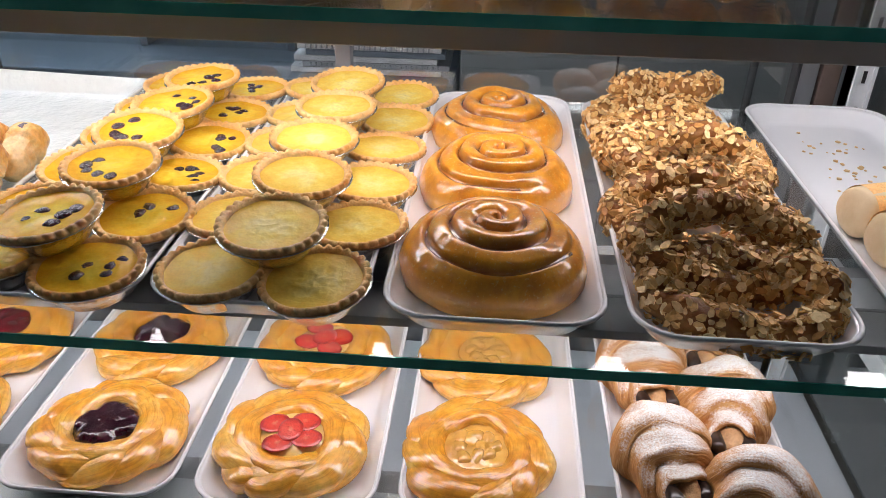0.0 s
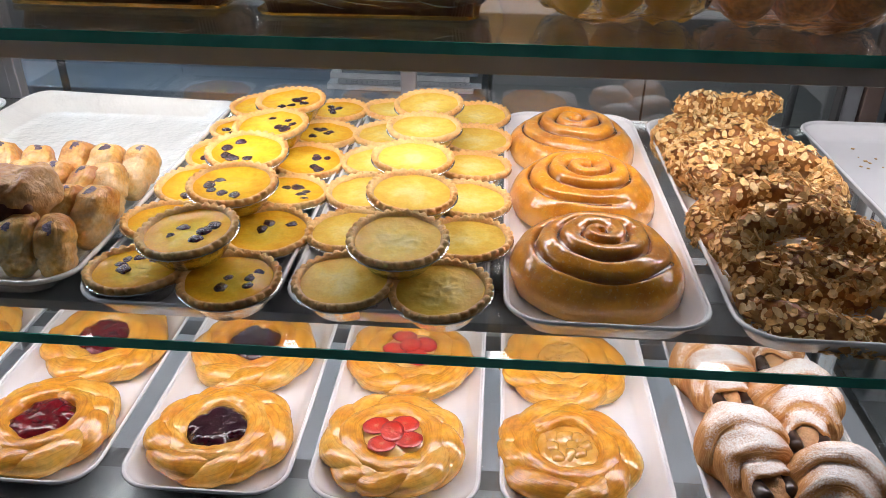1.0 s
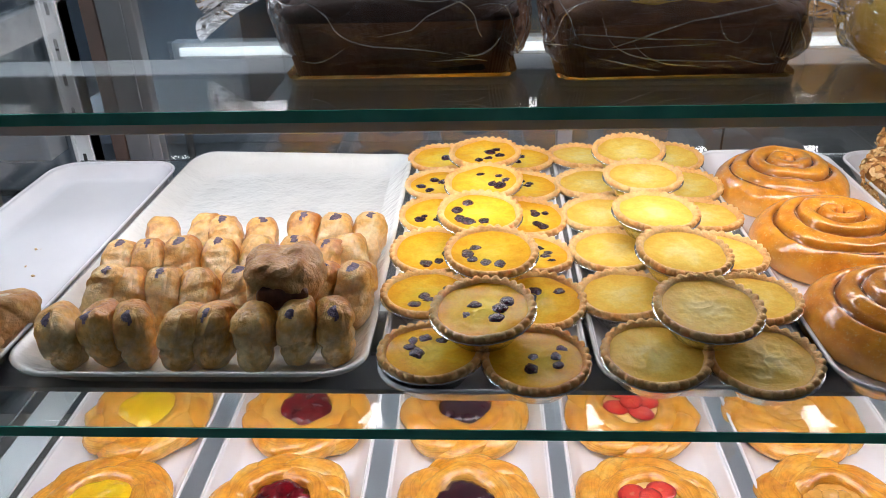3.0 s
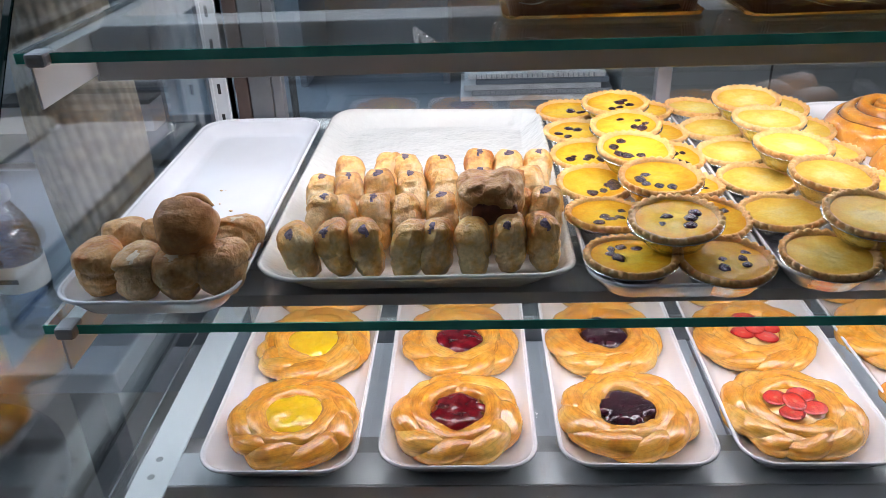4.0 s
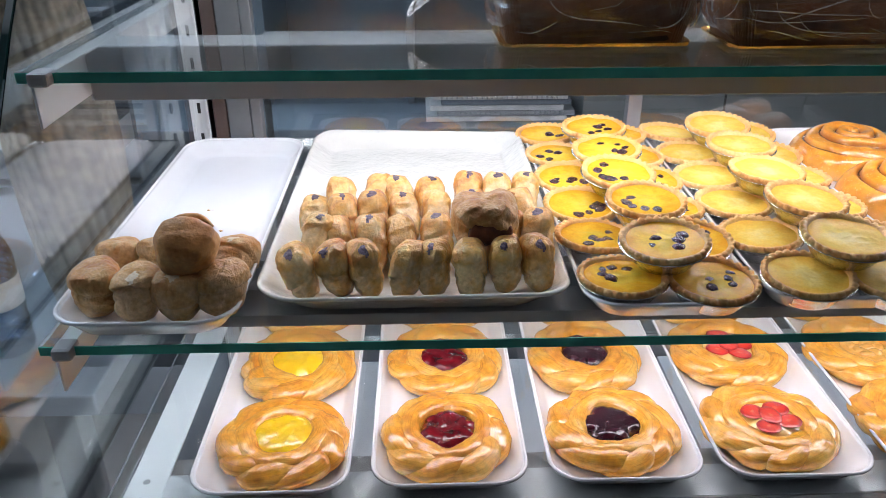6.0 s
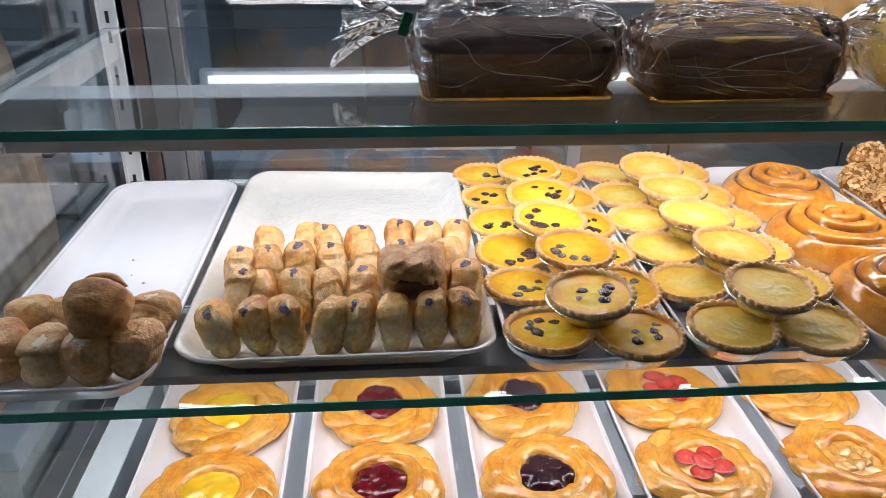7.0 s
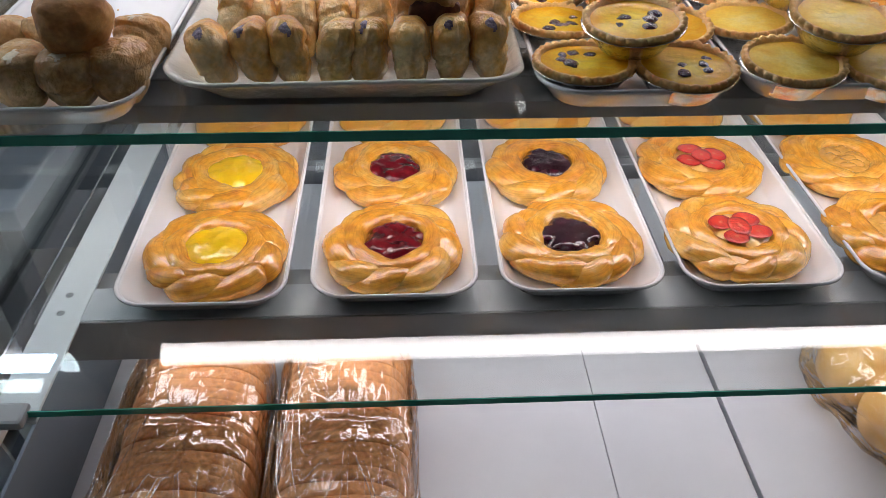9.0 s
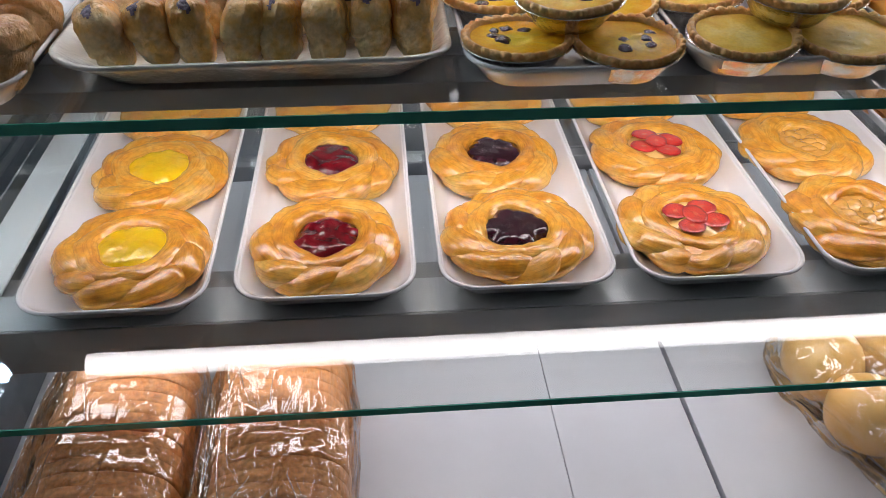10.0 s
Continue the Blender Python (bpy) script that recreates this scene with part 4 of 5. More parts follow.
def almond_pastry(m, a, b, r, seed, opening, label):
    """A twisted rope of dough laid into a flat loop (or a bar), covered in almond slices."""
    n = 64
    if opening:
        path = [(a * math.cos(u), b * math.sin(u), r * 0.9 + 0.004 * math.sin(3 * u + seed)) for u in [2 * math.pi * (i / (n - 1)) * 0.985 for i in range(n)]]
    else:
        path = [(a * (2 * i / (n - 1) - 1), 0.004 * math.sin(i / 7 + seed), r * 0.9) for i in range(n)]
    rad = [r * (0.92 + 0.14 * math.sin(i / 5.0 + seed)) * (min(1.0, 0.45 + 0.55 * math.sin(math.pi * min(1, max(0, min(i, n - 1 - i) / 7.0)) / 2))) for i in range(n)]
    g = rough(rope(path, rad, 18, 2, 0.34, 34.0, 0.95), 0.003, 60, seed)
    t = thing("almond_pastry", label, "almond pastry", m, "almond pastries")
    part("dough", g, ALMOND_DOUGH, t, "twisted brown dough")
    tagged(part("almond_topping", flakes(g, 1500 if opening else 480, seed), ALMOND, t, "pale toasted almond slices", False), kind="stuff")


loop_label = "twisted almond pastry loop covered in sliced almonds"
for k, (x, y, z, rx, ry, rz, a, b, r) in enumerate((
        (0.176, 0.452, 0.003, 16, 0, -6, 0.055, 0.034, 0.0145),
        (0.168, 0.494, 0.020, 34, 2, 4, 0.056, 0.032, 0.0145),
        (0.162, 0.556, 0.012, 40, -3, -5, 0.056, 0.032, 0.0145),
        (0.172, 0.625, 0.026, 18, 4, -8, 0.060, 0.032, 0.0145),
        (0.160, 0.690, 0.014, 24, -2, 5, 0.054, 0.032, 0.0145),
        (0.160, 0.762, 0.006, 16, 0, 0, 0.052, 0.032, 0.0145))):
    almond_pastry(pose(x, y, ZT + z, rx, ry, rz), a, b, r, k + 1, True, loop_label)
almond_pastry(pose(0.180, 0.800, ZT + 0.034, 0, -2, 2), 0.058, 0, 0.0135, 11, False, "straight almond pastry bar lying on the others")

# ---- small filled rolls on the ceramic plate ----


def roll_geo(seed, w=0.0258, d=0.032, h=0.056, slant=0.22, way=(0.0, -0.90, 0.42), e=2.8):
    """A short upright log of rolled dough: a flap wound round it, a slanting upper end and, there, a patch of filling."""
    rg = random.Random(seed)
    V, F = pillow(w, d, h, e, 80, 56)
    V = np.array(V)
    up = np.clip(V[:, 2] / h, 0, 1)
    V[:, 2] *= 1 - slant * np.clip((up - 0.35) / 0.65, 0, 1) ** 1.5 * (0.5 - V[:, 1] / d)
    C, S = np.array((0, 0, h * (0.46 if slant > 0.3 else 0.64))), np.array(way)
    ray = (V - C) / np.linalg.norm(V - C, axis=1)[:, None]
    off = ray - S
    near = np.hypot(off[:, 0] / (0.26 * rg.uniform(0.75, 1.1)), np.hypot(off[:, 1], off[:, 2]) / (0.44 * rg.uniform(0.8, 1.15)))
    near += np.array([0.45 * noise.noise(Vector(v) * 210 + Vector((seed, 0, 0))) for v in V])
    V, F = rough(rough((V, F), 0.0018, 50, seed), 0.0010, 150, seed + 3)
    V = np.array(V)
    a = np.arctan2(V[:, 1], V[:, 0])
    zz = V[:, 2] - h * rg.uniform(0.36, 0.50) - 0.007 * np.sin(a + rg.uniform(0, 6.28))
    k = 1 + 0.09 / (1 + np.exp(np.clip(-zz / 0.0003, -50, 50))) - 0.10 * np.exp(-((zz + 0.0013) / 0.0014) ** 2)
    k -= 0.06 * np.exp(-((zz + h * rg.uniform(0.14, 0.24)) / 0.0014) ** 2)
    k += 0.012 * np.sin(9 * a + 4 * np.sin(V[:, 2] * 120 + seed))
    V[:, 0] *= k
    V[:, 1] *= k
    V[near < 1.25] -= 0.0007 * ray[near < 1.25]
    keep = [f for f in F if len(f) == 4 and all(near[q] < 1.0 for q in f)]
    used = sorted({q for f in keep for q in f})
    index = {q: n for n, q in enumerate(used)}
    return (V, F), (V[used] + 0.0005 * ray[used], [tuple(index[q] for q in f) for f in keep])


def roll_meshes(seed, mat, fill, *size):
    g, patch = roll_geo(seed, *size)
    return mesh_of("dough", g, mat), mesh_of("filling", patch, fill)


ROLLS = [roll_meshes(k, ROLLDOUGH, ROLL_BERRY) for k in range(6)]
LEANING = [roll_meshes(k + 10, ROLLDOUGH, ROLL_BERRY, 0.0272, 0.031, 0.060, 0.12, (0.0, -0.86, 0.51)) for k in range(8)]
ZS = Z_MID + 0.005
FRONT_SHIFT = (0.011, 0.010, 0.003, -0.002, -0.006, -0.003, -0.003, -0.002)
roll_rows = (
    (0.440, 0.002, 8, (-0.619, -0.409), 24),
    (0.482, 0.008, 8, (-0.615, -0.411), 54),
    (0.526, 0.011, 8, (-0.615, -0.411), 56),
    (0.570, 0.012, 7, (-0.588, -0.411), 56),
)
for row, (y, dz, n, (xa, xb), tip) in enumerate(roll_rows):
    for i in range(n):
        x = xa + (xb - xa) * i / (n - 1) + (FRONT_SHIFT[i] if row == 0 else 0.0)
        dy, k = rnd.uniform(-0.005, 0.005), rnd.randrange(6)
        pair = LEANING[(k + row + i) % 8] if row else ROLLS[k]
        lean = 24 if (row == 0 and i < 2) else rnd.uniform(-8, 8)
        t = thing("filled_roll", "small pale baked roll with dark berry filling", "pastry roll", pose(x, y + dy, ZS + dz, -tip + rnd.uniform(-6, 6), -lean, rnd.uniform(-18, 18)), "filled rolls on the plate")
        part("dough", pair[0], ROLLDOUGH, t)
        if rnd.random() < 0.66:
            part("jam_spot", pair[1], ROLL_BERRY, t, "dark berry filling at the open end")
big = thing("puff_pastry", "larger wrinkled brown puff lying on the rolls", "pastry", pose(-0.456, 0.490, ZS + 0.033, 4, 0, 3))


def puff_geo(w, d, h, seed, fold, e=2.6):
    """A puffed parcel with a deep fold across its front and wrinkles running into it."""
    V, F = rough(rough(pillow(w, d, h, e, 64, 40), 0.006, 50, seed), 0.0016, 140, seed)
    V = np.array(V)
    zz = V[:, 2] - h * 0.36 - 0.004 * np.sin(V[:, 0] * 90 + seed)
    front = 1 / (1 + np.exp((V[:, 1] + 0.15 * d) / 0.003))
    V[:, 1] += front * fold * np.exp(-(zz / 0.0055) ** 2)
    V[:, 1] += front * 0.0016 * np.sin(V[:, 0] * 420 + 3 * np.sin(V[:, 2] * 260))
    return V, F


part("dough", puff_geo(0.060, 0.05, 0.040, 9, 0.003, 2.8), BUNDOUGH, big)
# dark block set in the fold to read as its shaded cavity
part("filling", rough(pillow(0.038, 0.014, 0.019, 3.0, 32, 18), 0.002, 120), FOLD_SHADE, big, "dark brown block standing in for the shaded open fold", m=pose(0.001, -0.0200, 0.006))

# ---- buns in the long tray ----
BUNS = [roll_meshes(k + 20, BUNDOUGH, PALE_FILL, 0.0375, 0.041, 0.056, 0.36, (0.0, -0.62, 0.78), 2.35) for k in range(5)]
for i, (x, y, z, rx, rz) in enumerate(((-0.779, 0.421, 0, -20, 14), (-0.744, 0.411, 0, -20, 0), (-0.711, 0.411, 0, -20, -2), (-0.682, 0.416, 0.001, -22, -30), (-0.776, 0.462, 0.003, -40, 10), (-0.744, 0.462, 0.004, -40, -6), (-0.684, 0.466, 0.003, -42, -18))):
    t = thing("bun", "brown baked stuffed bun in the long tray", "bun", pose(x, y, ZT + z, rx, 0, rz), "stuffed buns")
    part("dough", BUNS[i % 5][0], BUNDOUGH, t)
    if i in (1, 2, 6):
        part("filling", BUNS[i % 5][1], PALE_FILL, t, "pale filling at the open end")
t = thing("bun", "large round brown bun lying on the others", "bun", pose(-0.703, 0.437, ZT + 0.034, 8, 0, 20), "stuffed buns")
part("dough", rough(rough(rough(pillow(0.054, 0.052, 0.047, 2.1, 64, 40), 0.007, 30, 31), 0.002, 70, 4), 0.0005, 150, 3), PUFFDOUGH, t)
part("crease", rough(rope([(0.024 * math.cos(u), 0.024 * math.sin(u) * 0.9, 0.026 + 0.012 * math.sin(u * 1.3)) for u in [0.4 + 2.2 * q / 20 for q in range(21)]], [0.0016 + 0.002 * math.sin(math.pi * q / 20) for q in range(21)], 10, 0, 0), 0.003, 60, 5), PUFFDOUGH, t, "raised crease of crust")

# ---- pale cut rolls in the last tray ----
for i, (x, y, z, rz) in enumerate(((0.318, 0.580, 0, 18), (0.322, 0.535, 0, 16), (0.330, 0.490, 0, 20), (0.374, 0.560, 0, 14), (0.378, 0.512, 0, 18))):
    g = rough(moved(lathe([(0.012, -0.027), (0.019, -0.0265), (0.0212, -0.023), (0.022, 0.0), (0.0212, 0.023), (0.019, 0.0265), (0.012, 0.027)], 28), pose(0, 0, 0.021, 0, 90, 0)), 0.0015, 70, i)
    t = thing("cheese_roll", "pale cylindrical cut roll with a golden crust", "pastry roll", pose(x, y, ZT + z, 0, 0, rz), "pale cut rolls")
    part("dough", g, PALE_ROLL, t)
    part("crust", moved(surf([[(0.0222 * math.cos(u) , xx, 0.021 + 0.0222 * math.sin(u)) for u in [math.pi * q / 12 for q in range(13)]] for xx in (-0.022, -0.008, 0.008, 0.022)]), pose(0, 0, 0, 0, 0, 90)), CRUST, t, "golden top crust")
cr = random.Random(8)
crumbs = []
for _ in range(70):
    x, y = cr.choice(((0.36, 0.70), (0.35, 0.76), (0.37, 0.66), (0.34, 0.72), (0.33, 0.66), (0.36, 0.62), (-0.73, 0.64)))
    q = cr.uniform(0.0005, 0.0018) * (1.0 if x > 0 else 0.7)
    crumbs.append(moved(box(-q, q, -q * 1.4, q * 1.4, 0, q, q * 0.3), pose(x + cr.gauss(0, 0.018), y + cr.gauss(0, 0.03 if x > 0 else 0.06), ZT + 0.0002, 0, 0, cr.uniform(0, 90))))
tagged(part("crumbs", join(*crumbs), CRUMB, None, "", False), "scattered golden pastry crumbs on the trays", "crumbs", kind="stuff")

# ---- danish pastries on the deck ----


def danish_geo(seed, R=0.0458):
    """Two strands twisted into a ring, and a smooth strand wound inside and above it round the filling; a flat base."""
    rg = random.Random(int(seed * 10) + 1)
    geos = []
    n = 150
    for strand in (0, 1):
        path, rad = [], []
        for i in range(n):
            s = i / (n - 1)
            a = 2 * math.pi * 1.06 * s + seed
            r = R * (1 + 0.03 * math.sin(2 * a + seed) + 0.02 * math.sin(5 * a))
            tw = 2 * math.pi * 4.6 * s + math.pi * strand + seed + 0.5 * math.sin(3 * a + seed)
            rr = r + 0.0040 * math.cos(tw)
            path.append((rr * math.cos(a), rr * math.sin(a), 0.0150 + 0.0036 * math.sin(tw)))
            taper = min(1.0, 0.4 + s / 0.08) * min(1.0, 0.4 + (1 - s) / 0.08)
            rad.append(0.0148 * taper * (1 + 0.10 * noise.noise(Vector((7 * s, seed, strand)))))
        geos.append(rope(path, rad, 30, 3, 0.10, 10.0, 0.92, 0.0))
    path, rad = [], []
    for i in range(n):
        s = i / (n - 1)
        a = 2 * math.pi * 1.22 * s + seed + 0.6
        r = 0.0405 - 0.0055 * min(1.0, s * 3) + 0.0012 * math.sin(3 * a + seed)
        path.append((r * math.cos(a), r * math.sin(a), 0.0195 + 0.0045 * min(1.0, s * 4) - 0.004 * max(0.0, s - 0.82) / 0.18 + 0.0010 * math.sin(4 * a)))
        rad.append(0.0106 * min(1.0, 0.45 + s / 0.10) * min(1.0, 0.35 + (1 - s) / 0.14) * (1 + 0.12 * noise.noise(Vector((6 * s, seed, 9)))))
    geos.append(rope(path, rad, 30, 4, 0.09, 12.0, 0.92, 0.0))
    base = lathe([(0.046, 0.001), (0.049, 0.008), (0.040, 0.018), (0.022, 0.0215), (0.004, 0.0215)], 30)
    return [rough(rough(g, 0.0024, 45, seed, 0.0), 0.0007, 140, seed, 0.0) for g in (*geos, base)]


def strand_grain(n=150, m=30, seed=0):
    """Fibres that run along a strand."""
    return [(1.4 * math.cos(2 * math.pi * j / m), 1.4 * math.sin(2 * math.pi * j / m), 0.022 * i + seed) for i in range(n) for j in range(m)]


DANISH_MESH = [[mesh_of("strand", g, DANISH) for g in danish_geo(k * 1.3)] for k in range(4)]
for k, meshes in enumerate(DANISH_MESH):
    for q, me in enumerate(meshes[:3]):
        grained(me, strand_grain(seed=3.0 * k + q))
JAMS = [mesh_of("filling", rough(blob(0.0285, 0.0105, 56, 16, k, 0.22, 0.0014, 6), 0.0016, 90, k), JAM_RED) for k in range(2)]
DARKS = [mesh_of("filling", rough(blob(0.0285, 0.0105, 56, 16, k + 4, 0.26, 0.0012, 6), 0.0016, 90, k), JAM_DARK) for k in range(2)]
LEMON = mesh_of("filling", rough(blob(0.0315, 0.0105, 56, 16, 9, 0.14, 0.0010, 4), 0.0014, 70, 5), JAM_YELLOW)
CREAM_MESH = mesh_of("cream", rough(blob(0.0310, 0.0105, 48, 14, 12, 0.15, 0.0008, 4), 0.001, 70, 7), CREAM)
APPLE_MESH = mesh_of("filling", rough(blob(0.0285, 0.0036, 44, 12, 15, 0.2, 0.0016, 5), 0.0016, 90, 7), APPLE)
SLICE = [mesh_of("strawberry_slice", rough(moved(lathe([(0.0118, 0.0), (0.0127, 0.0005), (0.0124, 0.0011), (0.009, 0.0014), (0.001, 0.0015)], 26), Matrix.Diagonal((1.0, 0.82, 1, 1))), 0.0006, 150, k), STRAW) for k in range(3)]
CHUNK = [mesh_of("apple_chunk", rough(pillow(0.016, 0.012, 0.008, 2.4, 18, 10), 0.0022, 110, k), APPLE) for k in range(3)]


def danish(x, y, kind, k):
    names = {"lemon": "glazed twisted danish with yellow lemon cream", "cherry": "glazed twisted danish with dark red cherry jam", "blueberry": "glazed twisted danish with black blueberry jam", "strawberry": "glazed twisted danish topped with strawberry slices", "apple": "glazed twisted danish with stewed apple"}
    t = thing(kind + "_danish", names[kind], "danish", pose(x, y, Z_DECK + TRAY_DEPTH, 0, 0, rnd.uniform(-30, 30)) @ Matrix.Diagonal((1.06, 1.06, 0.78, 1)), kind + " danishes")
    turn = 90 * k + rnd.uniform(0, 60)
    for j, me in enumerate(DANISH_MESH[k % 4]):
        part("strand" if j < 3 else "base", me, DANISH, t, "shiny golden twisted dough", m=pose(0, 0, 0, 0, 0, turn))
    if kind == "lemon":
        part("filling", LEMON, JAM_YELLOW, t, "glossy yellow cream", m=pose(0, 0, 0.0234))
    elif kind == "cherry":
        part("filling", JAMS[k % 2], JAM_RED, t, "glossy dark red jam", m=pose(0, 0, 0.0212, 0, 0, 40 * k))
    elif kind == "blueberry":
        part("filling", DARKS[k % 2], JAM_DARK, t, "glossy black jam", m=pose(0, 0, 0.0212, 0, 0, 70 * k))
    elif kind == "strawberry":
        part("cream", CREAM_MESH, CREAM, t, "pale cream", m=pose(0, 0, 0.0212))
        for j, (sx, sy, a) in enumerate(((-0.012, 0.011, 20), (0.013, 0.008, -30), (0.0, 0.000, 80), (-0.011, -0.012, 10), (0.012, -0.012, -10))):
            part("strawberry_slice", SLICE[j % 3], STRAW, t, "red strawberry slice", m=pose(sx, sy, 0.0318 + 0.0016 * (j == 2), rnd.uniform(-5, 5), rnd.uniform(-5, 5), a))
    else:
        part("filling", APPLE_MESH, APPLE, t, "glossy apple syrup", m=pose(0, 0, 0.0235))
        for j in range(9):
            r, a = (0.004, 0) if j == 0 else (rnd.uniform(0.009, 0.017), j * 0.8)
            part("apple_chunk", CHUNK[j % 3], APPLE, t, "", m=pose(r * math.cos(a), r * math.sin(a), 0.0212, rnd.uniform(-15, 15), rnd.uniform(-15, 15), rnd.uniform(0, 180)))


for x, kind in ((-0.657, "lemon"), (-0.490, "cherry"), (-0.323, "blueberry"), (-0.158, "strawberry"), (0.004, "apple")):
    for k, y in enumerate((0.488, 0.617, 0.745)):
        danish(x + rnd.uniform(-0.003, 0.003), y + {"lemon": -0.008, "cherry": -0.003}.get(kind, 0.0), kind, k + int(abs(x) * 10))

# ---- chocolate croissants ----


def croissant_geo(seed, L=0.084, w=0.092, h=0.060):
    """A rolled croissant: three thick bands, each lapping over the one before it, arched round an open front; axis along -y."""
    bands = ((0.00, 0.22, 0.50), (0.22, 0.52, 0.78), (0.52, 1.00, 1.0))
    P, G = [], []
    N, n = 96, 56
    for i in range(N):
        s = i / (N - 1)
        for q, (s0, s1, R) in enumerate(bands):
            if s <= s1:
                break
        u = (s - s0) / (s1 - s0)
        lip = math.sqrt(max(0.0, 1 - (1 - min(1.0, u / 0.30)) ** 2))
        r = R * (0.74 + 0.26 * lip) - 0.03 * u
        if q == 2:
            r *= math.sqrt(max(0.02, 1 - max(0.0, (u - 0.35) / 0.66) ** 2.4))
        row = []
        for j in range(n):
            a = 2 * math.pi * j / n
            x, z = w / 2 * r * math.cos(a), h * 0.42 + h * 0.58 * r * math.sin(a)
            sweep = 0.024 * (1 - math.sin(a)) * (0.25 + 0.75 * (1 - s))
            y = L * (s - 0.5) - sweep * (0.35 + 0.65 * s) + 0.003 * math.sin(3 * a + seed + q)
            row.append((x, y, max(0.0, z)))
            G.append((0.25 * math.cos(a), 0.25 * math.sin(a), 22 * s + seed))
        P.append(row)
    front = P[0]
    cx, cy = 0.0, sum(p[1] for p in front) / n
    for f, back in ((0.82, 0.004), (0.55, 0.013), (0.05, 0.017)):
        P.insert(0, [(x * f, y + back, h * 0.42 + (z - h * 0.42) * f) for x, y, z in front])
        G = [(0.25 * math.cos(2 * math.pi * j / n), 0.25 * math.sin(2 * math.pi * j / n), -3 * back * 100 + seed) for j in range(n)] + G
    g = surf(P, wrap_v=True)
    return rough(rough(g, 0.004, 38, seed, 0.0), 0.0008, 130, seed, 0.0), G


def croissant_mesh(k):
    g, grain = croissant_geo(k)
    return grained(mesh_of("dough", g, SUGAR), grain)


def tongue_geo(seed):
    """The end of the dough, curling out between the chocolate sticks and down."""
    path = [(0.001 * math.sin(3 * q + seed), 0.010 - 0.030 * q - 0.006 * q * q, 0.006 - 0.003 * q - 0.014 * q * q) for q in [k / 15 for k in range(16)]]
    rad = [0.0108 * math.sqrt(max(0.05, 1 - max(0.0, (k - 9) / 6.5) ** 2)) for k in range(16)]
    return rough(rope(path, rad, 18, 4, 0.12, 2.0, 0.95), 0.0022, 110, seed)


CROISSANTS = [croissant_mesh(k) for k in range(3)]
TONGUES = [mesh_of("inner_roll", tongue_geo(k), CROISSANT_DARK) for k in range(2)]
STICK = mesh_of("chocolate_stick", rough(moved(lathe([(0.0062, -0.012), (0.0066, 0.006), (0.0062, 0.0095), (0.0040, 0.0115), (0.0008, 0.012)], 18), pose(0, 0, 0, 90, 0, 0)), 0.0010, 160, 2), CHOC)
for i, (x, y, z, rz, ry) in enumerate(((0.160, 0.492, 0, 14, 0), (0.226, 0.446, 0.002, -22, 6), (0.226, 0.552, 0.002, -6, -4), (0.158, 0.604, 0, 8, 0), (0.226, 0.660, 0, -6, 0), (0.160, 0.712, 0, 6, 0), (0.225, 0.770, 0, 0, 0))):
    t = thing("chocolate_croissant", "brown chocolate croissant dusted with powdered sugar", "croissant", pose(x, y, Z_DECK + TRAY_DEPTH + z, 0, ry, rz), "chocolate croissants")
    part("dough", CROISSANTS[i % 3], SUGAR, t, "flaky dough under powdered sugar")
    part("inner_roll", TONGUES[i % 2], CROISSANT_DARK, t, "end of dough curling out", m=pose(0.001, -0.046, 0.020))
    for sx, sy in ((-0.0128, -0.0490), (0.0134, -0.0470)):
        part("chocolate_stick", STICK, CHOC, t, "dark chocolate stick", m=pose(sx, sy, 0.0275, 0, 0, -600 * sx))

# ---- wrapped loaf cakes on the top shelf ----


def loaf_geo(L, w, h, dome):
    """A loaf baked in a long tin: tapered sides and a domed, split top; its length along x."""
    R = []
    for k, (f, z) in enumerate(((0.90, 0.0), (0.94, 0.004), (0.97, 0.35 * h), (1.0, 0.70 * h), (1.02, 0.78 * h), (0.98, 0.86 * h), (0.88, 0.86 * h + 0.45 * dome), (0.66, 0.86 * h + 0.8 * dome), (0.34, 0.86 * h + 0.97 * dome), (0.06, 0.86 * h + dome))):
        R.append(ring(L * (f if k < 7 else 0.4 + 0.6 * f), w * f, 0.018, z, 8))
    return rough(loft(R), 0.003, 40, int(L * 1000), 0.0)


def liner_geo(L, w, h):
    """A pleated paper liner round the loaf's lower part."""
    def wave(pts, amp):
        return [(x * (1 + amp * math.sin(i * math.pi)), y * (1 + amp * math.cos(i * math.pi)), z) for i, (x, y, z) in enumerate(pts)]
    R = [wave(ring(L * 0.93, w * 0.94, 0.014, 0.0, 20), 0.006), wave(ring(L * 1.0, w * 1.02, 0.016, h * 0.45, 20), 0.008), wave(ring(L * 1.035, w * 1.06, 0.018, h * 0.72, 20), 0.010)]
    return loft(R, True, False)


def bag_geo(L, w, h, seed, sag=0.004):
    g = pillow(L, w, h, 3.6, 120, 60)
    V = np.array(g[0])
    for i, v in enumerate(V):
        q = Vector(v) * 38 + Vector((seed * 9.0, 0, 0))
        k = noise.noise(q)
        r = 1 - abs(noise.noise(Vector((v[0] * 45, v[1] * 20, v[2] * 28 + seed))))
        out = np.array((v[0] / L, v[1] / w, (v[2] - h / 2) / h))
        V[i] = v + np.array(noise.noise_vector(q)) * sag + out * (0.006 * (r ** 6 - 0.5))
        V[i][2] = max(V[i][2], 0.0004)
    return V, g[1]


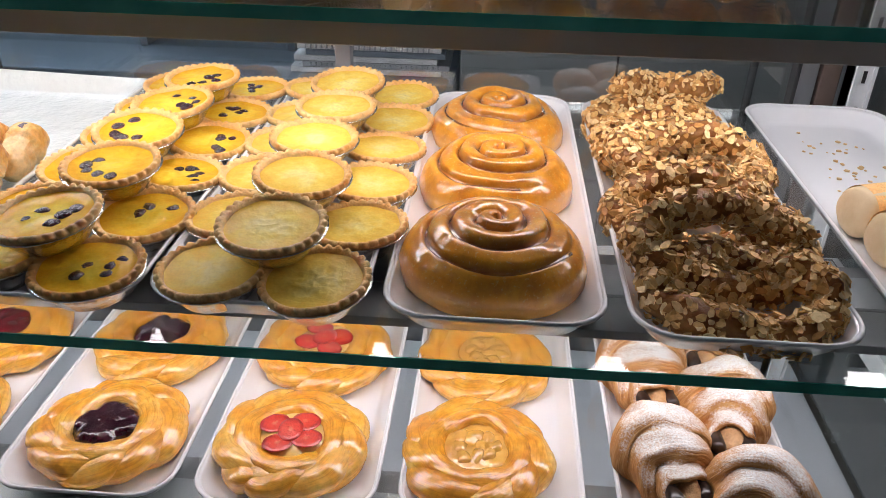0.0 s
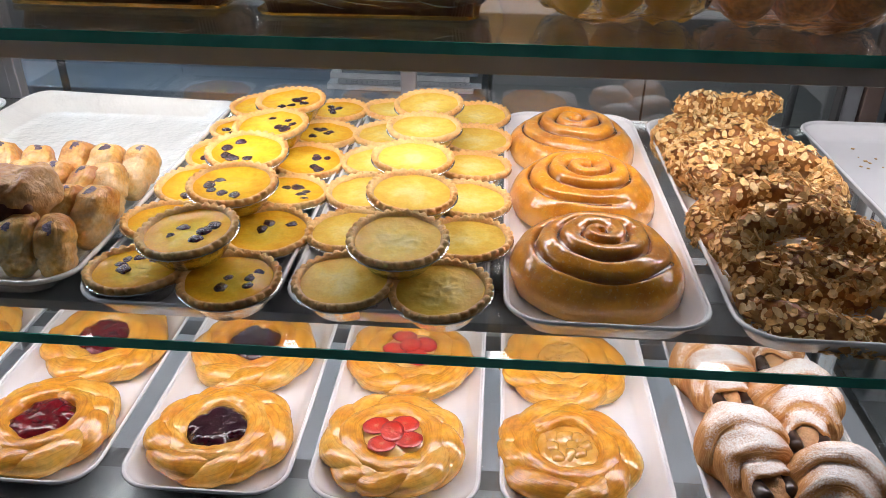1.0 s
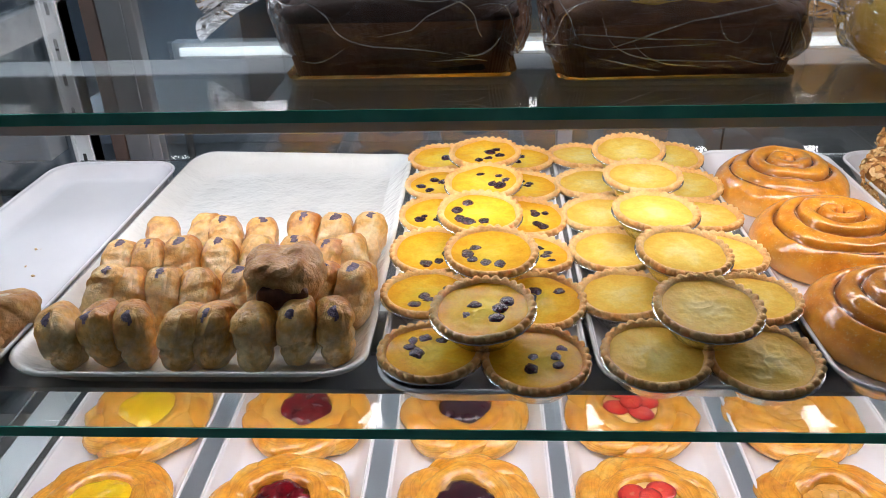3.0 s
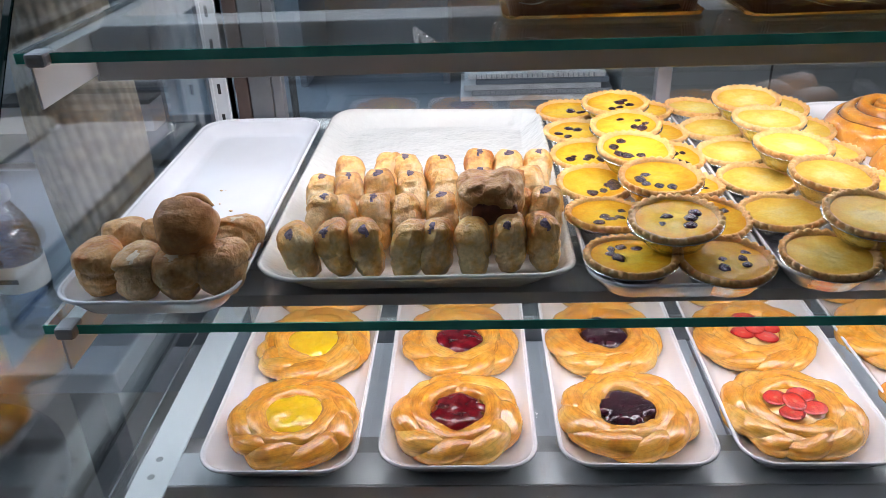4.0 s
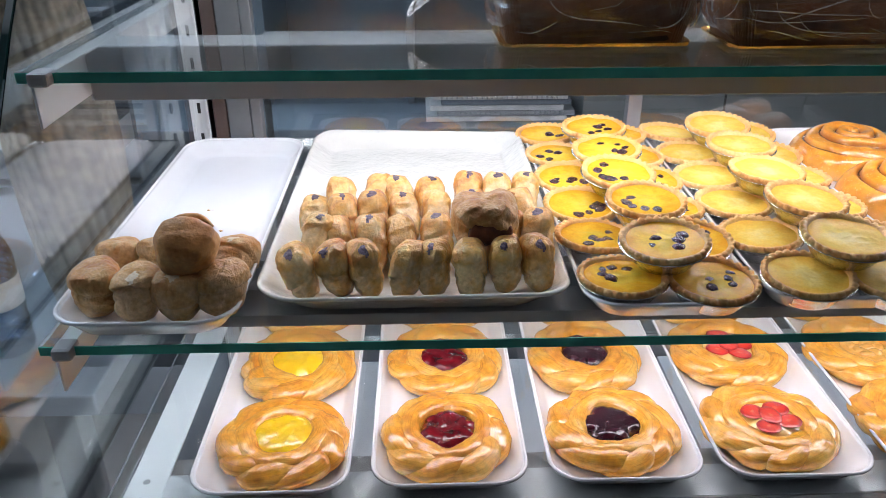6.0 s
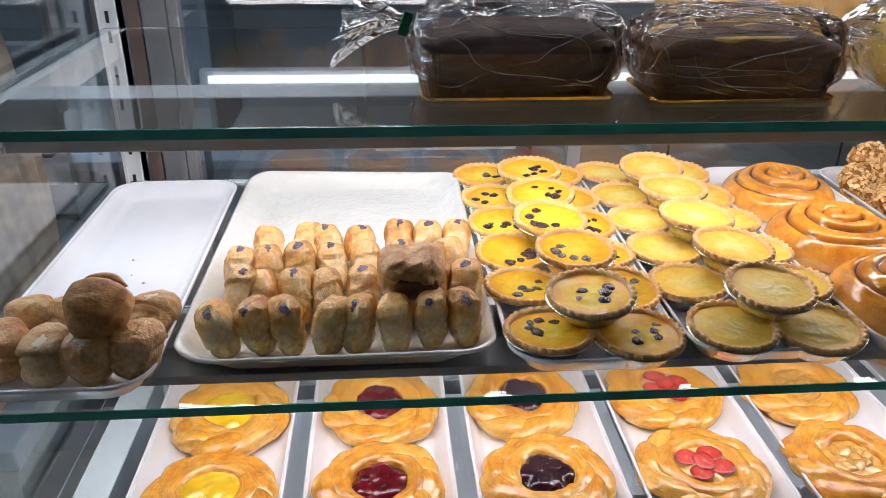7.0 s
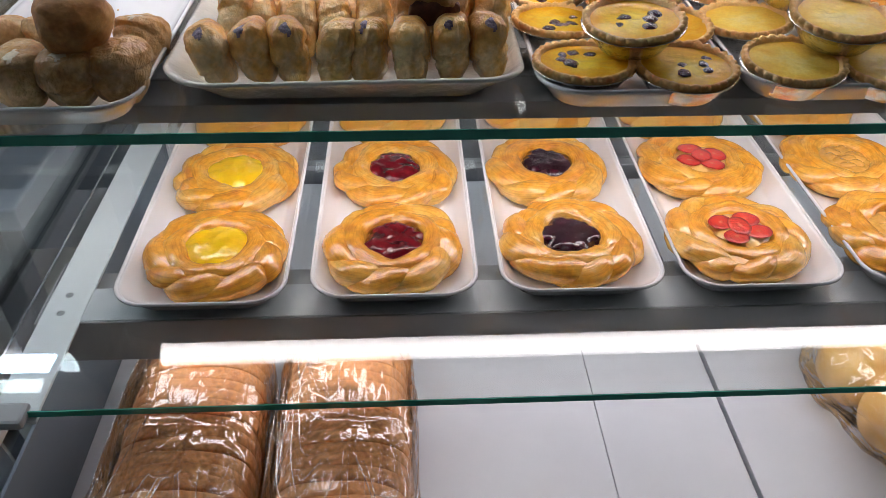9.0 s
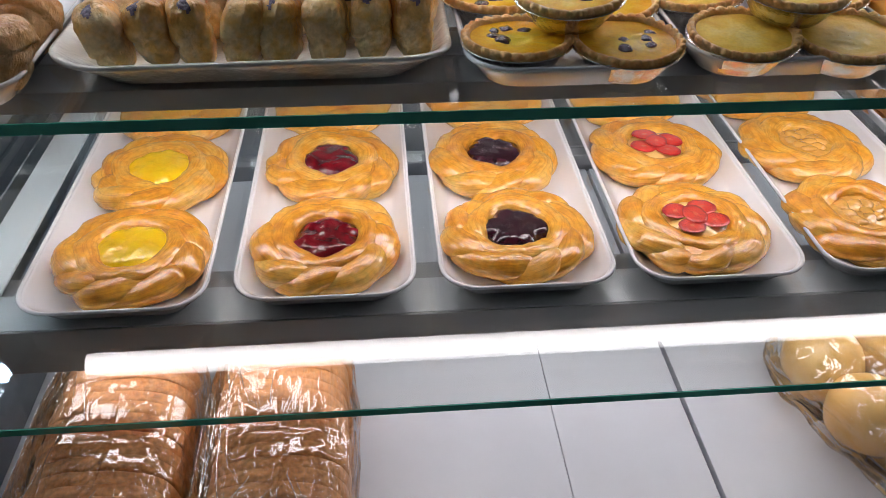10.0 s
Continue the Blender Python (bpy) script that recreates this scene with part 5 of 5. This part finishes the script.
def crease_geo(L, w, h, seed, count):
    """Thin folds that run slantwise over a bag."""
    rg = random.Random(seed)
    f = lambda v: math.copysign(abs(v) ** (2 / 3.6), v)
    out = []
    for _ in range(count):
        a, b = rg.uniform(-3.3, 0.9), rg.uniform(-0.5, 1.4)
        da, db, bend = rg.uniform(0.2, 0.9), rg.uniform(-0.7, 0.7), rg.uniform(-0.2, 0.2)
        size = rg.uniform(0.0002, 0.0006)
        path = []
        for q in range(14):
            u = q / 13
            aa, bb = a + da * u, min(1.5, max(-1.2, b + db * u + bend * math.sin(math.pi * u)))
            path.append((L / 2 * f(math.cos(bb)) * f(math.cos(aa)), w / 2 * f(math.cos(bb)) * f(math.sin(aa)), max(0.001, h / 2 + h / 2 * f(math.sin(bb)))))
        out.append(rope(path, [size * (0.3 + math.sin(math.pi * (q + 0.3) / 13.6)) for q in range(14)], 6, 0, 0))
    return join(*out)


def fan_geo(seed, L=0.05, r=0.03):
    """The gathered tail of a tied bag."""
    P = []
    for k in range(12):
        s = k / 11
        rr = 0.005 + r * s ** 1.3
        P.append([(-L * s + 0.004 * math.sin(5 * a + seed), rr * math.cos(a) * (1 + 0.35 * math.sin(6 * a + seed)), rr * 0.8 * math.sin(a) * (1 + 0.35 * math.cos(5 * a + seed)) - 0.02 * s * s) for a in [2 * math.pi * j / 48 for j in range(48)]])
    return surf(P, wrap_v=True)


def loaf_cake(x, y, L, w, h, dome, mat, top, label, tail=None):
    t = thing("loaf_cake", label, "loaf cake", pose(x, y, Z_TOP + 0.0005), "wrapped loaf cakes")
    part("cake", loaf_geo(L, w, h, dome), mat, t, "", m=pose(0, 0, 0.003))
    if top:
        part("cake_top", moved(rough(pillow(L * 0.93, w * 0.9, dome * 1.5, 2.8, 40, 14), 0.003, 50, 2), pose(0, 0, h * 0.80)), top, t, "golden cake top")
    part("paper_liner", liner_geo(L, w, h), PAPER_LINER, t, "brown pleated baking paper", False, m=pose(0, 0, 0.0018))
    part("gold_card", rough(loft([ring(L * 1.0, w * 1.0, 0.012, 0.0005, 24), ring(L * 1.01, w * 1.03, 0.014, 0.0030, 24), ring(L * 1.0, w * 1.02, 0.013, 0.0028, 24), ring(L * 0.96, w * 0.96, 0.011, 0.0012, 24)]), 0.0018, 190, int(L * 700), 0.0003), GOLD_CARD, t, "thin gold card under the cake", False)
    bag = part("bag", bag_geo(L + 0.022, w + 0.018, h + dome + 0.012, int(L * 900)), FILM, t, "clear crinkled plastic bag")
    cr = part("crease", crease_geo(L + 0.024, w + 0.020, h + dome + 0.013, int(L * 900), 85), FILM_CREASE, bag, "thin folds in the plastic")
    cr.visible_shadow = False
    bag.visible_shadow = False
    if tail:
        tl = part("bag_tail", fan_geo(2), FILM_TAIL, t, "gathered plastic tail", m=pose(tail[0], tail[1], tail[2], 0, 20, tail[3]))
        tl.visible_shadow = False
        part("tie", join(box(-0.004, 0.004, -0.0055, 0.0055, -0.0065, 0.0065, 0.001), box(-0.005, 0.004, -0.006, -0.004, -0.011, 0.010, 0.0005)), GREEN_TIE, t, "green tape tie", False, m=pose(tail[0], tail[1], tail[2], 0, 20, tail[3]))


loaf_cake(-0.364, 0.562, 0.162, 0.085, 0.052, 0.012, LOAF_DARK, None, "dark chocolate loaf cake wrapped in clear plastic", (-0.093, 0.03, 0.052, 8))
loaf_cake(-0.174, 0.550, 0.160, 0.085, 0.049, 0.011, LOAF_BROWN, LOAF_GOLD, "brown loaf cake with golden top wrapped in plastic", (0.096, 0.02, 0.045, 172))
for x, L, y, n in ((0.006, 0.105, 0.540, 3), (0.130, 0.115, 0.535, 3)):
    t = thing("bagged_rolls", "golden brown sweet rolls in a clear plastic bag", "bagged rolls", pose(x, y, Z_TOP + 0.0005), "bagged rolls on the top shelf")
    for k in range(n):
        part("roll", rough(pillow(L / n * 1.05, 0.085, 0.062, 2.4, 24, 14), 0.004, 40, k + int(L * 1000)), BREAD if x > 0.1 else LOAF_GOLD, t, "", m=pose(L * ((k + 0.5) / n - 0.5), 0, 0.002))
    b = part("bag", bag_geo(L + 0.02, 0.105, 0.08, int(x * 1000) + 3, 0.006), FILM, t, "clear crinkled plastic bag")
    b.visible_shadow = False
t = thing("bagged_rolls", "pale yellow buns in a clear plastic bag", "bagged rolls", pose(-0.075, 0.70, Z_TOP + 0.0005, 0, 0, 10), "bagged rolls on the top shelf")
for k, (bx, by) in enumerate(((-0.04, 0), (0.03, 0.01), (0.09, -0.01))):
    part("roll", rough(pillow(0.075, 0.08, 0.07, 2.2, 26, 16), 0.003, 30, k), PALE_BUN, t, "pale yellow bun", m=pose(bx, by, 0.002))
b = part("bag", bag_geo(0.23, 0.12, 0.095, 5, 0.006), FILM, t, "clear crinkled plastic bag")
b.visible_shadow = False

# ---- bagged bread on the bed ----


def slice_geo(w, h, t):
    """One slice of tin bread, its face in the xz plane."""
    pts = []
    for i in range(30):
        a = 2 * math.pi * i / 30
        x, z = math.cos(a), math.sin(a)
        e = 2 / 3.4
        px, pz = math.copysign(abs(x) ** e, x) * w / 2, math.copysign(abs(z) ** e, z) * h / 2 + h / 2
        if pz > h * 0.6:
            px *= 1 + 0.05 * (pz / h - 0.6)
            pz += 0.010 * (1 - (2 * px / w) ** 2) - 0.006
        pts.append((px, pz))
    R = [[(x * f, y, (z - h / 2) * f + h / 2) for x, z in pts] for f, y in ((0.975, -t / 2), (1.0, -t / 2 + 0.0012), (1.0, t / 2 - 0.0012), (0.975, t / 2))]
    return loft(R)


SLICES = {}


def bread(x, y0, w, h, n, seed, tilt):
    t = thing("sliced_bread", "brown sliced sandwich loaf in a clear plastic bag", "bread", pose(x, y0, Z_BED + 0.001), "bagged bread")
    rg = random.Random(seed)
    key = (w, h)
    if key not in SLICES:
        SLICES[key] = [mesh_of("slice", rough(slice_geo(w, h, 0.0145), 0.0010, 40, seed + q), BREAD) for q in range(3)]
    for k in range(n):
        part("slice", SLICES[key][k % 3], BREAD, t, "", m=pose(rg.uniform(-0.002, 0.002), 0.014 * k, 0.002, tilt + rg.uniform(-1, 1), 0, rg.uniform(-1.5, 1.5)))
    L = 0.014 * n + 0.07
    b = part("bag", moved(bag_geo(w + 0.018, L, h + 0.010, seed, 0.0025), pose(0, L / 2 - 0.045, 0)), FILM_FINE, t, "clear shiny plastic bag")
    b.visible_shadow = False
    c = part("crease", moved(crease_geo(L, w + 0.020, h + 0.011, seed, 80), pose(0, L / 2 - 0.045, 0, 0, 0, -90)), FILM_CREASE, b, "thin folds in the plastic")
    c.visible_shadow = False


bread(-0.692, 0.215, 0.128, 0.108, 22, 3, 6)
bread(-0.542, 0.215, 0.122, 0.108, 22, 5, 4)
t = thing("bagged_buns", "pale yellow bread buns in a clear plastic bag", "bagged buns", pose(0.085, 0.43, Z_BED + 0.001, 0, 0, 20))
for k, (bx, by) in enumerate(((-0.035, 0.075), (-0.045, 0.0), (-0.03, -0.078), (0.04, 0.07), (0.04, -0.01))):
    part("bun", rough(pillow(0.078, 0.085, 0.075, 2.2, 26, 16), 0.004, 25, k), PALE_BUN, t, "pale yellow bun", m=pose(bx, by, 0.002, 0, 0, 30 * k))
b = part("bag", bag_geo(0.19, 0.27, 0.095, 8, 0.006), FILM_FINE, t, "clear shiny plastic bag")
b.visible_shadow = False

# ---- behind the case ----
cab = thing("back_counter", "dark grey back counter behind the case", "counter", pose(0, 0, 0))
part("body", box(-2.2, -0.095, 1.80, 2.4, 0, 0.89, 0.004), DARKGREY, cab, "", False)
part("worktop", box(-2.2, -0.095, 1.78, 2.4, 0.892, 0.92, 0.004), DARKGREY, cab, "", False)
part("back_board", box(-2.2, -0.095, 2.38, 2.41, 0.921, 1.9, 0.004), DARKGREY, cab, "", False)
for x in (-1.5, -0.95, -0.55):
    part("divider", box(x, x + 0.02, 2.0, 2.378, 0.921, 1.9, 0.002), DARKGREY, cab, "", False)
tall = thing("tall_cabinet", "tall pale grey cabinet behind the case", "cabinet", pose(0, 0, 0))
part("body", box(-0.085, 1.9, 1.85, 2.45, 0, 2.1, 0.004), CABINET, tall, "", False)
for x in (0.29, 0.78):
    part("door_gap", box(x, x + 0.005, 1.847, 1.851, 0.1, 2.05, 0), BLACK, tall, "", False)
for k, (x0, x1, mat) in enumerate(((-0.50, -0.13, PAPER), (-0.47, -0.11, GREY), (-0.49, -0.14, PAPER), (-0.46, -0.12, DARKGREY), (-0.48, -0.13, PAPER))):
    nb = thing("notebook", "closed spiral notebook in a stack", "notebook", pose(0, 0, 0.921 + 0.0145 * k, 0, 0, 0), "stacked notebooks")
    part("pages", box(x0, x1, 1.83, 2.05, 0.0, 0.0135, 0.001), mat, nb, "", False)
    if k in (1, 4):
        part("spiral", join(*[moved(lathe([(0.005, 0), (0.005, 0.003)], 8), pose(x0 + 0.02 + 0.013 * q, 1.828, 0.007, 0, 90, 0)) for q in range(int((x1 - x0 - 0.03) / 0.013))]), STEEL, nb, "wire spiral", False)

# glowing strip imitates a tube's reflection in the doors; rail and rods are added
bar = thing("bar_reflection", "glowing strip standing in for a tube's reflection in the doors", "strip light", pose(0, 1.1, 1.275))
part("tube", moved(lathe([(0.006, 0.0), (0.0065, 0.001), (0.0065, 1.09), (0.006, 1.091)], 14), pose(-0.745, 0, 0, 0, 90, 0)), BAR_REFLECTION, bar, "glowing white strip")
part("rail", box(-0.76, 0.36, 0.006, 0.03, -0.012, 0.012, 0.001), ALU, bar, "", False)
for x in (-0.765, 0.37):
    part("rod", rope([(x, 0.02, 0.01), (x, 0.02, -1.275)], [0.006, 0.006], 10, 0, 0), BLACK, bar)

# ---- beside the case ----
side = thing("side_counter", "dark grey side counter beside the display case", "counter")
part("worktop", box(-2.4, -0.90, 0.60, 1.25, 0.955, 0.985, 0.003), SIDE_GREY, side, "", False)
part("leg", box(-0.99, -0.95, 0.64, 0.68, 0, 0.955, 0.002), BLACK, side, "", False)
part("leg", box(-2.35, -2.31, 0.64, 0.68, 0, 0.955, 0.002), BLACK, side, "", False)
wl = thing("shelf_unit", "grey shelf unit with a white shelf edge", "shelf unit")
part("body", box(-2.6, -1.05, 1.26, 1.28, 0.985, 1.9, 0.003), SIDE_GREY, wl, "", False)
part("shelf", box(-2.6, -1.05, 1.20, 1.26, 1.075, 1.125, 0.002), ALU, wl, "white shelf edge", False)
part("shelf", box(-2.6, -1.05, 1.22, 1.26, 1.30, 1.312, 0.002), SIDE_GREY, wl, "", False)
part("gap", box(-2.6, -1.05, 1.196, 1.26, 1.1265, 1.134, 0), BLACK, wl, "dark gap", False)
part("gap", box(-2.6, -1.05, 1.252, 1.259, 0.987, 0.997, 0), BLACK, wl, "dark gap", False)

WATER = film_mat("pale_blue_bottle_plastic", 0.16, (0.50, 0.66, 0.88), 30, 0.3)
CAP = plain("blue_grey_cap", (0.16, 0.21, 0.29), (0.22, 0.28, 0.36), 30, 0.4)
bottle = thing("water_bottle", "clear blue plastic water bottle with a white label", "bottle", pose(-1.040, 0.70, 0.985))
bb = part("body", lathe([(0.024, 0.0), (0.029, 0.003), (0.031, 0.012), (0.0295, 0.02), (0.031, 0.028), (0.0295, 0.036), (0.031, 0.044), (0.0295, 0.052), (0.031, 0.060), (0.0305, 0.066), (0.0305, 0.115), (0.031, 0.12), (0.030, 0.135), (0.024, 0.155), (0.015, 0.172), (0.0125, 0.178), (0.0125, 0.186)], 32), WATER, bottle)
bb.visible_shadow = False
part("label", lathe([(0.0309, 0.068), (0.0312, 0.069), (0.0312, 0.104), (0.0309, 0.105)], 32, close=False), PAPER, bottle, "white paper label")
part("label_mark", box(-0.014, 0.014, -0.0322, -0.0313, 0.083, 0.089, 0), BLACK, bottle, "black printed bar", False)
part("cap", lathe([(0.0145, 0.181), (0.0152, 0.183), (0.0152, 0.195), (0.0135, 0.1975), (0.001, 0.198)], 26, lambda k, a, r, z: (r + 0.0004 * math.sin(20 * a), z)), CAP, bottle, "blue-grey screw cap")

vase = thing("wicker_basket", "tall ribbed grey-brown wicker basket on the counter", "basket", pose(-0.962, 0.80, 0.985))
part("body", lathe([(0.036 + 0.030 * math.sin(math.pi * (0.12 + 0.76 * k / 40)), 0.45 * k / 40) for k in range(41)], 180, lambda kk, a, r, z: (r + 0.0022 * abs(math.sin(15 * a + z * 26)) + 0.0006 * math.sin(90 * a), z), False), WICKER, vase, "ribbed woven side")
part("rim", lathe([(0.047, 0.446), (0.051, 0.45), (0.051, 0.456), (0.047, 0.46)], 60, lambda kk, a, r, z: (r + 0.001 * math.sin(30 * a), z), False), WICKER, vase)
stool = thing("stool", "black round stool beside the case", "stool", pose(-1.16, 0.56, 0))
part("seat", lathe([(0.02, 0.80), (0.15, 0.80), (0.165, 0.815), (0.165, 0.84), (0.15, 0.855), (0.02, 0.86)], 40), BLACK, stool)
for k in range(4):
    a = radians(45 + 90 * k)
    part("leg", rope([(0.11 * math.cos(a), 0.11 * math.sin(a), 0.80), (0.17 * math.cos(a), 0.17 * math.sin(a), 0.0)], [0.013, 0.013], 10, 0, 0), BLACK, stool)
sack = thing("plastic_sack", "pale grey plastic sack on the floor stand", "sack", pose(-1.06, 0.40, 0.55))
part("film", rough(pillow(0.26, 0.24, 0.42, 2.4, 40, 24), 0.02, 14, 3), plain("white_plastic_sack", (0.5, 0.52, 0.52), (0.62, 0.64, 0.64), 20, 0.35, bumps=[(60, 0.5)]), sack)
part("stand", box(-0.12, 0.12, -0.11, 0.11, -0.55, 0.0, 0.01), DARKGREY, sack, "", False)
